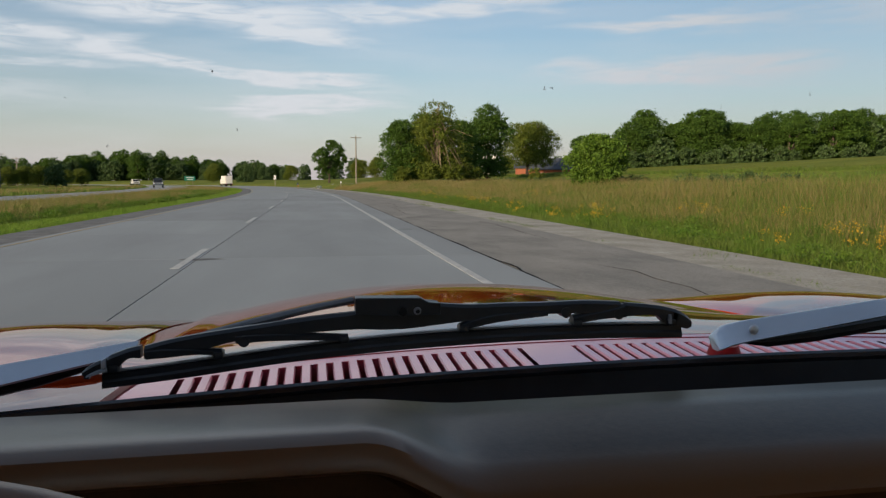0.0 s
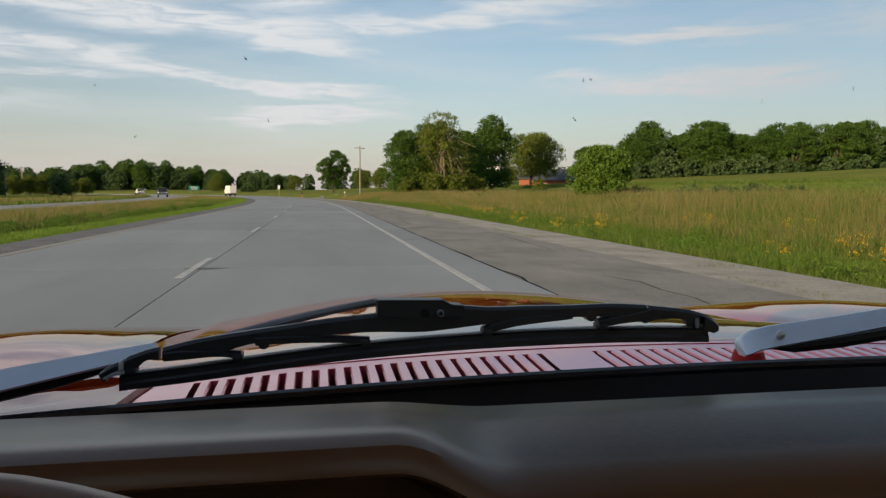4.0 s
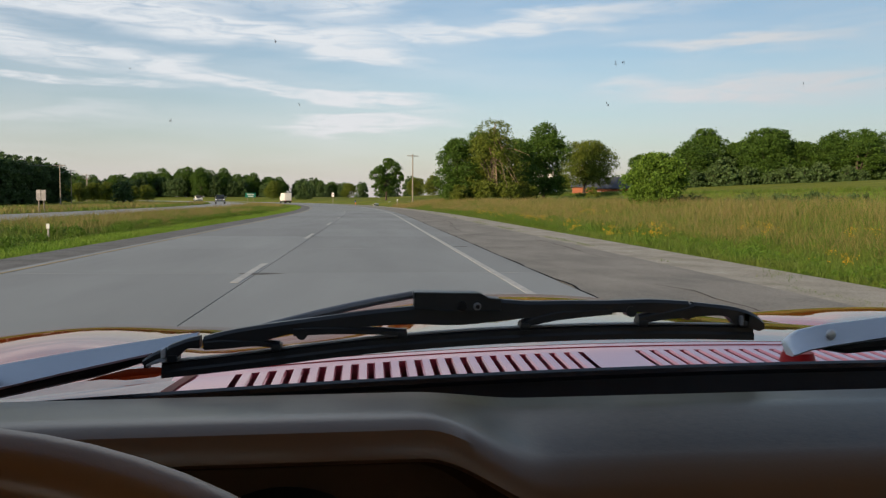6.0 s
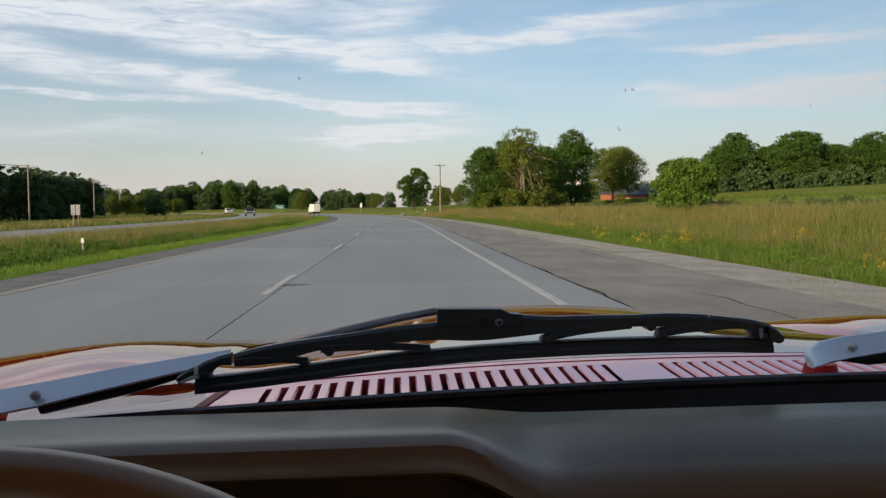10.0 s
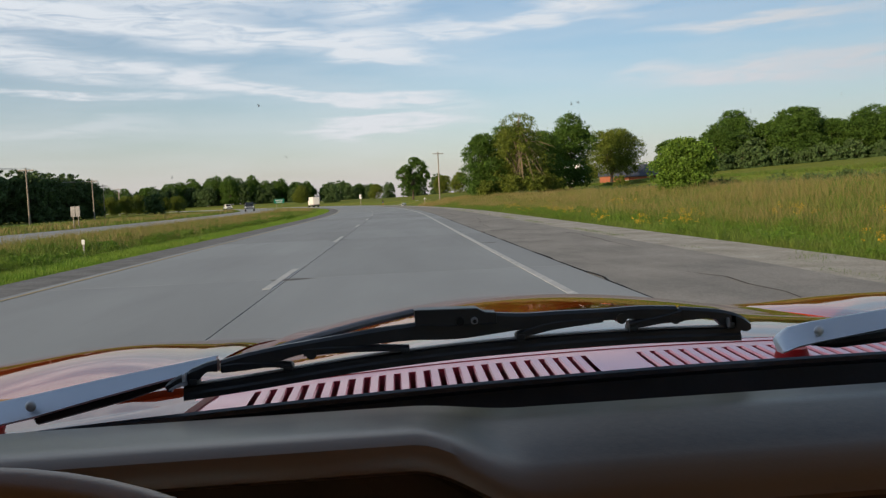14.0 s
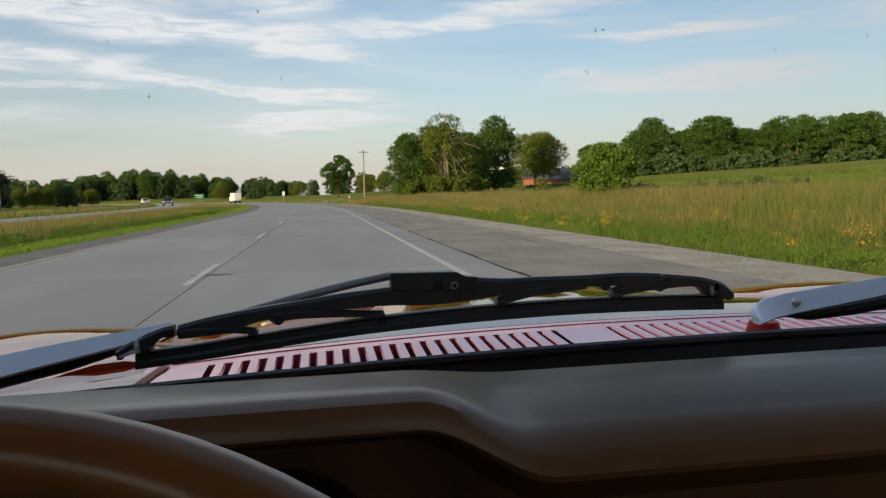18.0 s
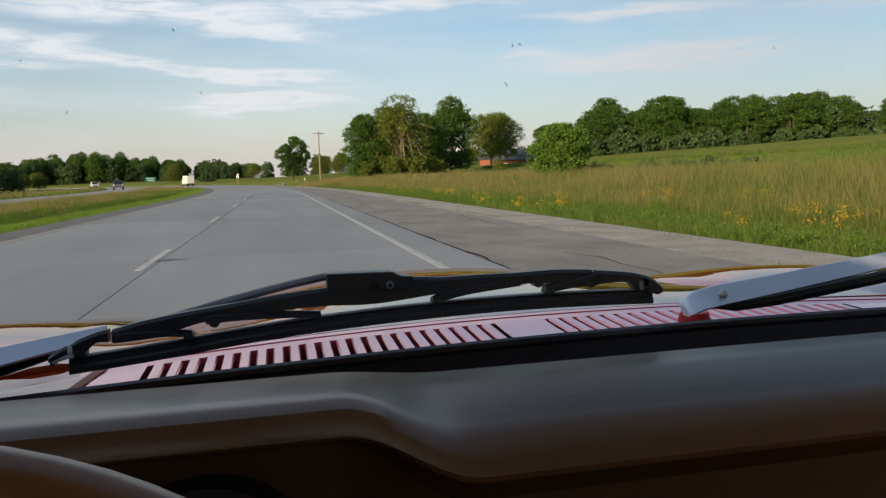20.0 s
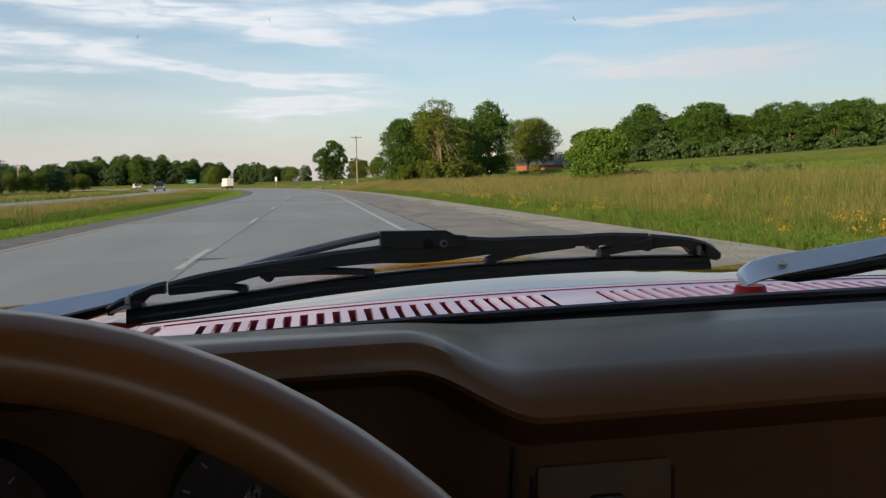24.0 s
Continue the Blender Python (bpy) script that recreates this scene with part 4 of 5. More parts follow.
OPEN = Kind("walnut_tree", "tree", "spreading green tree with gaps between its masses of leaves", 41, 15, 13, 14000, 0.25, LEAF, 0.4, low=0.16,
            blobs=[(-3.6, 0, 8.5, 2.7, 2.6, 2.6), (-1.8, 1, 11.0, 2.0, 2.0, 1.5), (2.2, -0.5, 11.8, 3.0, 2.8, 2.4), (1.2, 0.5, 14.0, 1.9, 1.9, 1.2), (4.6, 0, 8.4, 2.4, 2.4, 2.3), (-3.2, 0.4, 5.0, 1.9, 2.0, 1.3), (0.6, 0, 7.2, 3.2, 3.0, 2.0), (0.2, 0.5, 3.6, 2.6, 2.6, 1.4), (3.4, 0.3, 5.6, 2.0, 2.0, 1.2)])
BUSH = Kind("bush", "bush", "low green roadside bush", 52, 2.6, 3.2, 4200, 0.10, LEAF_YELLOW, 0.06, low=-0.1)
SPRUCE = Kind("spruce_tree", "tree", "tall dark spruce with drooping branches", 60, 17, 6, 5200, 0.3, LEAF_DARK, 0.26,
              blobs=[(0.15 * math.sin(k * 2.1), 0.15 * math.cos(k * 2.1), 1.5 + 15.2 * k / 11, 2.9 * (1 - k / 11.6), 2.9 * (1 - k / 11.6), 0.75) for k in range(12)])
WILLOW = Kind("willow_tree", "tree", "rounded light green willow tree", 66, 11, 11, 9000, 0.22, LEAF_YELLOW, 0.4, low=-0.08)

# ahead, to the right: the clump by the road, the brick house's garden, the wood on the hill
DYING.stand(20.0, 128, 0.98, 40, tall=0.88)
MAPLE.stand(14.6, 131, 0.70, 10, "leafy green tree beside the half-dead one")
MAPLE.stand(19.0, 139, 0.82, 120, "leafy green tree behind the half-dead one")
ELM.stand(34.0, 154, 0.95, 200)
MAPLE.stand(26.0, 141, 0.74, 75, "leafy green tree closing the gap behind the half-dead one")
for bx_, by_, s_ in ((14.5, 126, 1.1), (18.0, 124.5, 1.0), (22.5, 125.0, 1.25), (25.5, 129, 1.3), (29.0, 146, 1.4)):
    BUSH.stand(bx_, by_, s_, bx_ * 40, "green undergrowth at the foot of the trees", group="undergrowth")
ROUND.stand(47.0, 172, 1.04, 80, "broad round tree before the brick house")
FRESH.stand(18.0, 49.5, 0.37, 60, "small rounded light green tree standing in the tall grass", tall=0.95)
BUSH.stand(30.5, 108, 0.8, 20, "small green bush standing alone in the hayfield")
rng = random.Random(5)
for k in range(40):
    a = k / 39
    s = (0.68 + 0.42 * smoothstep(0.0, 0.16, a)) * rng.uniform(0.92, 1.1)
    (MAPLE, ELM, DARK_B, OPEN, ELM)[k % 5].stand(69 + 80 * a + rng.uniform(-2, 2), 196 - 42 * a + rng.uniform(-9, 9), s * rng.uniform(0.78, 0.95), rng.uniform(0, 360), group="wood on the hill", tall=rng.uniform(0.76, 0.95) - 0.12 * a, sink=0.5)
for k in range(48):
    THICKET.stand(70 + 1.8 * k + rng.uniform(-1, 1), 180 + 14 * (k % 2) - 0.9 * k + rng.uniform(-2, 2), rng.uniform(1.0, 1.7), rng.uniform(0, 360), "dense green undergrowth at the edge of the wood", group="undergrowth of the wood", sink=0.8)
for k in range(10):
    (DARK, DARK_B)[k % 2].stand(150 + 14 * k + rng.uniform(-4, 4), 170 - 6 * k + rng.uniform(-8, 8), rng.uniform(0.85, 1.1), rng.uniform(0, 360), group="wood on the hill")
# further along the road
OPEN.stand(5.0, 232, 0.80, 30, "spreading green tree beside the mown field")
GREEN.stand(21.0, 262, 0.75, 50)
GREEN.stand(34.0, 275, 0.8, 110)
for k in range(14):
    (GREEN, DARK)[k % 2].stand(-38 + 15 * k + rng.uniform(-4, 4), 330 + rng.uniform(-12, 20), rng.uniform(0.6, 0.95), rng.uniform(0, 360), group="trees along the far hedge")
# far wood ahead on the left, inside the bend
for k in range(84):
    a = k / 83
    s = 0.66 + 0.34 * math.sin(math.pi * min(1, a * 1.15)) + rng.uniform(-0.1, 0.1)
    (DARK, DARK_B, ELM)[k % 3 if k % 7 else 2].stand(-182 + 168 * a + rng.uniform(-3, 3), 468 + 30 * a + rng.uniform(-18, 18), s, rng.uniform(0, 360), group="far wood in the bend", tall=rng.uniform(0.9, 1.1))
for k in range(26):
    DARK.stand(-420 + 24 * k + rng.uniform(-8, 8), 640 + rng.uniform(-20, 40), rng.uniform(1.1, 1.6), rng.uniform(0, 360), group="distant trees on the horizon")
# dark trees beyond the opposite carriageway
for k in range(40):
    a = k / 39
    (DARK, DARK_B)[k % 2].stand(-100 - 8 * math.sin(5 * a) - 12 * (1 - a) + rng.uniform(-4, 4), 92 + 143 * a + rng.uniform(-4, 4), 1.32 - 0.34 * a + rng.uniform(-0.08, 0.08), rng.uniform(0, 360), group="dark trees beyond the carriageway")
for k in range(9):
    GREEN.stand(-99 + 2.2 * k + rng.uniform(-1, 1), 246 + 7 * k, rng.uniform(0.55, 0.8), rng.uniform(0, 360), group="low trees beyond the carriageway")
DARK_B.stand(-74, 250, 0.7, 15, "single dark tree beside the poles", tall=0.85)

# along the stretch of road behind the car
MAPLE.stand(23, -196, 1.15, 20, "big dense maple standing alone by the road")
for bx_, by_, s_ in ((17, -258, 1.5), (20, -250, 1.2), (15, -236, 1.3), (27, -228, 1.0), (19, -206, 1.7)):
    BUSH.stand(bx_, by_, s_, by_ * 7 % 360, group="bushes by the verge")
ELM.stand(21, -158, 0.62, 70, "leafy thicket tree close to the road")
GREEN.stand(17.5, -153, 0.7, 150)
OPEN.stand(24, -178, 0.5, 100)
for k in range(4):
    SPRUCE.stand(-84 - 5 * (k % 2) - 2 * k, -196 + 7 * k, 1.0 - 0.12 * k, 50 * k, group="spruces beyond the opposite carriageway")
WILLOW.stand(-64, -200, 1.0, 30)
ELM.stand(-60, -182, 0.7, 90)
rng = random.Random(15)
for k in range(18):
    (DARK, DARK_B, ELM)[k % 3].stand(-62 - 14 * (k % 3) + rng.uniform(-4, 4), -120 + 9.5 * k + rng.uniform(-3, 3), rng.uniform(0.65, 0.95), rng.uniform(0, 360), group="dark trees beyond the carriageway")
for k in range(22):
    (DARK, GREEN, DARK_B)[k % 3].stand(118 + 6 * (k % 2) + rng.uniform(-5, 5), -330 + 13 * k, rng.uniform(0.8, 1.1), rng.uniform(0, 360), group="wood along the hayfield")

# ---- poles and wires ----
def build_pole(x, y, height, label, arms=True, turn=0.0):
    z = land(x, y)
    ob = thing("utility_pole", (x, y, z), label, "utility pole", "poles along the highway", turn)
    part("shaft", tube(bmesh.new(), [(0, 0, -0.3), (0, 0, height * 0.5), (0, 0, height)], [0.16, 0.14, 0.11], 10), POLE, ob, smooth=True)
    if arms:
        part("crossarm", boxed(-1.25, 1.25, -0.06, 0.06, height - 0.55, height - 0.40, 0.01), POLE, ob)
        for ix in (-1.15, -0.45, 0.45, 1.15):
            bm = bmesh.new()
            bmesh.ops.create_cone(bm, cap_ends=True, segments=10, radius1=0.06, radius2=0.035, depth=0.18, matrix=pose(ix, 0, height - 0.31))
            part("insulator", bm, STEEL, ob)
        for s in (-1, 1):
            part("brace", tube(bmesh.new(), [(s * 0.6, -0.07, height - 0.5), (0, -0.14, height - 1.15)], 0.02, 5), STEEL, ob)
    return Vector((x, y, z + height))


left_tops = [build_pole(x, y, h, "weathered wooden utility pole with a crossarm") for x, y, h in
             ((-61.5, 138, 9.6), (-70.0, 190, 9.4), (-84.0, 236, 9.6), (-98, 290, 9.8), (-118, 350, 9.8))]
build_pole(9.4, 172, 10.2, "tall weathered wooden utility pole beside the road", turn=20)
left_tops[:0] = [build_pole(x, y, 9.6, "weathered wooden utility pole with a crossarm") for x, y in ((-40, -190), (-42, -115), (-46, -40), (-52, 45))]
back = left_tops[0] + Vector((0, -60, 0))
for a, b in zip([back] + left_tops, left_tops):
    for off in (-1.15, 0.45, 1.15):
        p = [(a.lerp(b, t / 8) + Vector((off, 0, -0.25 - 1.2 * math.sin(math.pi * t / 8)))) for t in range(9)]
        wire = part("power_line", tube(bmesh.new(), p, 0.018, 4), BLACK)
        tagged(wire, "thin dark power line slung between poles", "cable", "power lines")

# ---- buildings ----
def gable(bm, x0, x1, y0, y1, z0, z1, over=0.4, thick=0.18, along="x"):
    """A pitched roof of two slabs."""
    if along == "x":
        ym = (y0 + y1) / 2
        prof = [(y0 - over, z0), (ym, z1), (y1 + over, z0), (y1 + over, z0 - thick), (ym, z1 - thick), (y0 - over, z0 - thick)]
        sweep(bm, [[(x, y, z) for y, z in prof] for x in (x0 - over, x1 + over)], closed=True)
    else:
        xm = (x0 + x1) / 2
        prof = [(x0 - over, z0), (xm, z1), (x1 + over, z0), (x1 + over, z0 - thick), (xm, z1 - thick), (x0 - over, z0 - thick)]
        sweep(bm, [[(x, y, z) for x, z in prof] for y in (y0 - over, y1 + over)], closed=True)
    return bm


def window_in(house, x, y, z, w, h, facing="y", mat=SIDING):
    """A window whose frame stands proud of the wall it is set in."""
    t = 0.08
    if facing == "y":
        fr = part("window", boxed(x - w / 2, x + w / 2, y - t, y + t, z, z + h), mat, house)
        part("pane", boxed(x - w / 2 + 0.08, x + w / 2 - 0.08, y - t - 0.02, y, z + 0.08, z + h - 0.08), PANE, fr)
    else:
        fr = part("window", boxed(x - t, x + t, y - w / 2, y + w / 2, z, z + h), mat, house)
        part("pane", boxed(x - t - 0.02, x, y - w / 2 + 0.08, y + w / 2 - 0.08, z + 0.08, z + h - 0.08), PANE, fr)
    return fr


hx, hy = 62.0, 190.0
house = thing("brick_house", (hx, hy, land(hx, hy) - 2.5), "low red brick house with a dark shingle roof", "house", turn=-14)
bm = boxed(-9, 7.5, -4, 4, -0.5, 2.9)
part("wall", bm, BRICK, house, "red brick wall")
part("roof", gable(bmesh.new(), -9, 7.5, -4, 4, 2.95, 5.7, 0.8), SHINGLE, house)
bm = bmesh.new()
sweep(bm, [[(x, -4, 2.8), (x, 0, 5.4), (x, 4, 2.8)] for x in (-8.95, -8.8)], closed=True)
part("gable_wall", bm, BRICK, house)
for wx_ in (-6.5, -3.0, 1.0, 4.5):
    window_in(house, wx_, -4, 0.9, 1.5, 1.2)
window_in(house, -9, -1.5, 0.8, 1.4, 1.3, "x")
part("garage_door", boxed(-9.06, -8.98, 0.4, 3.4, -0.4, 2.0), SIDING, house)
part("wing_wall", boxed(-12.6, -9.1, -3.4, 3.0, -0.5, 3.3), BRICK, house, "low brick wing")
part("wing_roof", gable(bmesh.new(), -12.6, -9.1, -3.4, 3.0, 3.3, 4.4, 0.4), SHINGLE, house)

fx, fy = 47.0, 214.0
farm = thing("farmhouse", (fx, fy, land(fx, fy) - 0.3), "white clapboard farmhouse with a glazed porch", "house", turn=-20)
part("wall", boxed(-3.5, 3.5, -4, 4, -0.5, 5.6), SIDING, farm)
bm = bmesh.new()
sweep(bm, [[(-3.5, y, 5.6), (0, y, 8.9), (3.5, y, 5.6)] for y in (-4, 4)], closed=True)
part("gable_wall", bm, SIDING, farm)
part("roof", gable(bmesh.new(), -3.5, 3.5, -4, 4, 5.55, 9.1, 0.5, along="y"), SHINGLE, farm)
porch = part("porch", boxed(-7.0, 2.5, -6.6, -4, -0.5, 2.6), SIDING, farm, "white glazed porch")
bm = sweep(bmesh.new(), [[(-7.5, -7.0, 2.6), (-7.5, -3.6, 3.7), (-7.5, -3.6, 2.6)], [(3.0, -7.0, 2.6), (3.0, -3.6, 3.7), (3.0, -3.6, 2.6)]], closed=True)
part("porch_roof", bm, SHINGLE, farm)
for k in range(6):
    window_in(farm, -6.2 + 1.45 * k, -6.6, 0.9, 1.2, 1.3)
for wx_ in (-0.7, 0.7):
    window_in(farm, wx_, -4, 6.0, 0.9, 1.4)
window_in(farm, -3.5, 0, 3.4, 1.0, 1.5, "x")

bx, by = -245.0, 480.0
barn = thing("barn", (bx, by, land(bx, by)), "old red gambrel barn beside a silo", "barn", turn=10)
part("wall", boxed(-9, 9, -6, 6, -0.5, 5.0), BARN_RED, barn)
bm = bmesh.new()
prof = [(-6.4, 4.8), (-4.6, 8.4), (0, 10.6), (4.6, 8.4), (6.4, 4.8)]
sweep(bm, [[(x, y, z) for y, z in prof] for x in (-9.4, 9.4)], closed=True)
part("roof", bm, SHINGLE, barn)
part("barn_door", boxed(-2, 2, -6.12, -5.98, -0.4, 3.8), SIDING, barn)
silo = thing("silo", (bx - 18, by - 4, land(bx - 18, by - 4)), "tall grey concrete farm silo with a domed cap", "silo")
part("shell", tube(bmesh.new(), [(0, 0, -0.5), (0, 0, 17)], 3.0, 24), SILO, silo, smooth=True)
bm = bmesh.new()
bmesh.ops.create_uvsphere(bm, u_segments=24, v_segments=10, radius=3.05, matrix=pose(0, 0, 17) @ Matrix.Diagonal((1, 1, 0.7, 1)))
part("dome", bm, STEEL, silo, smooth=True)
for k in range(8):
    part("hoop", tube(bmesh.new(), [(0, 0, 2 + 2 * k), (0, 0, 2.12 + 2 * k)], 3.05, 24), STEEL, silo)

wx0, wy0 = -78.0, -160.0
shed = thing("roadside_house", (wx0, wy0, land(wx0, wy0) - 0.2), "low pale house with a blue metal roof", "house", turn=30)
part("wall", boxed(-6, 6, -4, 4, -0.4, 2.6), SIDING, shed)
part("roof", gable(bmesh.new(), -6, 6, -4, 4, 2.6, 4.6, 0.5), MAIL_BLUE, shed, "blue metal roof")
bm = sweep(bmesh.new(), [[(x, -4, 2.5), (x, 0, 4.3), (x, 4, 2.5)] for x in (-5.95, 5.95)], closed=True)
part("gable_wall", bm, SIDING, shed)
for wx_ in (-3.5, 0, 3.5):
    window_in(shed, wx_, -4, 0.8, 1.3, 1.2)

# ---- signs, posts and mailboxes by the road ----
px0, py0 = 8.6, -276.0
board = thing("post_sign", (px0, py0, land(px0, py0)), "narrow white board on a tall wooden post", "road sign")
part("post", boxed(-0.06, 0.06, -0.06, 0.06, -0.3, 3.2), POLE, board)
part("plate", boxed(-0.2, 0.2, -0.10, -0.065, 2.3, 3.3, 0.01), SIGN_WHITE, board)
part("writing", boxed(-0.1, 0.1, -0.112, -0.104, 2.85, 2.95), SIGN_BLACK, board)
drive = part("driveway", sweep(bmesh.new(), [[(road_x(178 + 4 * k / 12) + 6.0 + 30 * k / 12, 178 + 14 * k / 12, land(road_x(178 + 14 * k / 12) + 6.0 + 30 * k / 12, 178 + 14 * k / 12) + 0.05), (road_x(178 + 4 * k / 12) + 6.0 + 30 * k / 12, 182 + 14 * k / 12, land(road_x(178 + 14 * k / 12) + 6.0 + 30 * k / 12, 182 + 14 * k / 12) + 0.05)] for k in range(13)]), GRAVEL)
tagged(drive, "pale gravel driveway to the white farmhouse", "driveway", kind="structure")
cx0, cy0 = road_x(172) + 11.5, 172.0
culvert = thing("culvert_pipe", (cx0, cy0, land(cx0, cy0)), "short grey metal culvert pipe end in the ditch", "pipe", turn=-15)
bm = bmesh.new()
sweep(bm, [[(r * math.cos(a), y_, 0.25 + r * math.sin(a)) for a in [k * math.tau / 20 for k in range(21)]] for r, y_ in ((0.25, -0.9), (0.3, -0.9), (0.3, 0.9), (0.25, 0.9), (0.25, -0.9))])
part("pipe", bm, STEEL, culvert, smooth=True)
def letters(txt, size, place, mat, parent, turn=(90, 0, 0), name="lettering", label=""):
    cu = bpy.data.curves.new(name, "FONT")
    cu.body, cu.size, cu.align_x, cu.align_y, cu.extrude = txt, size, "CENTER", "CENTER", 0.004
    tmp = new(name, cu)
    me = bpy.data.meshes.new_from_object(tmp.evaluated_get(bpy.context.evaluated_depsgraph_get()))
    bpy.data.objects.remove(tmp)
    ob = part(name, me, mat, parent, label)
    ob.matrix_local = pose(*place, *turn)
    return ob


sx0, sy0 = road_x(212) + 8.3, 212.0
sign = thing("junction_sign", (sx0, sy0, land(sx0, sy0)), "white road sign reading JCT COUNTY C on a wooden post", "road sign", turn=-22)
part("post", boxed(-0.05, 0.05, -0.05, 0.05, -0.3, 3.1), POLE, sign)
for z0, z1 in ((2.75, 3.15), (2.1, 2.72)):
    plate = part("plate", boxed(-0.33, 0.33, -0.09, -0.06, z0 - 0.02, z1 + 0.02, 0.01), SIGN_BLACK, sign)
    part("face", boxed(-0.31, 0.31, -0.10, -0.085, z0, z1, 0.005), SIGN_WHITE, plate)
letters("JCT", 0.34, (0, -0.106, 2.95), SIGN_BLACK, sign)
letters("COUNTY", 0.12, (0, -0.106, 2.63), SIGN_BLACK, sign)
letters("C", 0.42, (0, -0.106, 2.34), SIGN_BLACK, sign)

mx, my = road_x(150) + 12.0, 150.0
mail = thing("mailbox", (mx, my, land(mx, my)), "pale mailbox on a post by the driveway", "mailbox")
part("post", boxed(-0.06, 0.06, -0.06, 0.06, -0.2, 1.1), POLE, mail)
bm = tube(bmesh.new(), [(0, -0.28, 1.22), (0, 0.28, 1.22)], 0.14, 14)
part("box", bm, SIGN_WHITE, mail)
mx, my = road_x(188) + 9.6, 188.0
mail = thing("mailbox", (mx, my, land(mx, my)), "black mailbox on an orange-banded post", "mailbox")
part("post", boxed(-0.05, 0.05, -0.05, 0.05, -0.2, 1.1), ORANGE, mail)
part("box", tube(bmesh.new(), [(0, -0.28, 1.24), (0, 0.28, 1.24)], 0.15, 14), BLACK, mail)
part("paper_tube", boxed(-0.22, 0.12, -0.2, 0.2, 0.92, 1.06, 0.01), MAIL_BLUE, mail)
mx, my = road_x(240) - 9.0, 240.0
gs = thing("green_sign", (mx, my, land(mx, my)), "green road sign on two posts near the bend", "road sign", turn=15)
for px in (-0.8, 0.8):
    part("post", boxed(px - 0.05, px + 0.05, -0.05, 0.05, -0.2, 2.6), POLE, gs)
part("plate", boxed(-1.5, 1.5, -0.08, -0.05, 1.7, 3.0, 0.01), SIGN_GREEN, gs)
bm = box(box(bmesh.new(), -1.1, 1.1, -0.095, -0.085, 2.5, 2.75), -0.8, 0.9, -0.095, -0.085, 1.95, 2.2)
part("writing", bm, SIGN_WHITE, gs)

mx, my = -24.6, 63.0
turned = thing("road_sign", (mx, my, land(mx, my)), "grey back of a road sign on two posts", "road sign", turn=-4)
for px in (-0.19, 0.19):
    part("post", boxed(px - 0.03, px + 0.03, -0.04, 0.03, -0.2, 1.75), POLE, turned)
    part("plate", boxed(px - 0.17, px + 0.17, -0.06, -0.045, 0.95, 1.75, 0.008), SILO, turned, "bare metal back of a sign plate")

mx, my = -9.2, 24.0
marker = thing("marker_post", (mx, my, land(mx, my)), "short white marker post in the median grass", "post")
part("shaft", boxed(-0.025, 0.025, -0.012, 0.012, -0.2, 0.44, 0.004), SILO, marker)
part("cap", boxed(-0.045, 0.045, -0.018, -0.012, 0.32, 0.46, 0.005), SIGN_WHITE, marker)

# ---- traffic ----
ty = 215.0
truck = thing("box_truck", (road_x(ty) - 3.5, ty, 0.005), "white box truck driving ahead in the bend", "truck", turn=20)
truck.matrix_world = truck.matrix_world @ Matrix.Diagonal((0.72, 0.72, 0.72, 1))
part("cargo_box", boxed(-1.25, 1.25, -3.6, 2.6, 0.95, 3.7, 0.05), TRUCK_WHITE, truck)
part("rear_door", boxed(-1.12, 1.12, -3.66, -3.59, 1.05, 3.55, 0.02), TRUCK_WHITE, truck, "white roll-up rear door")
part("cab", boxed(-1.1, 1.1, 2.7, 4.6, 0.6, 2.5, 0.15), TRUCK_WHITE, truck)
part("chassis", boxed(-0.9, 0.9, -3.6, 4.4, 0.55, 0.95), BLACK, truck)
part("bumper", boxed(-1.2, 1.2, -3.75, -3.6, 0.55, 0.75), BLACK, truck)
for sx_ in (-1, 1):
    part("tail_lamp", boxed(sx_ * 1.0 - 0.12, sx_ * 1.0 + 0.12, -3.78, -3.74, 0.8, 0.95), REDCAP, truck)
    for wy in (-2.3, 3.4):
        bm = bmesh.new()
        bmesh.ops.create_cone(bm, cap_ends=True, segments=24, radius1=0.48, radius2=0.48, depth=0.4, matrix=pose(sx_ * 0.95, wy, 0.47, 0, 90, 0))
        part("wheel", bm, TYRE, truck)


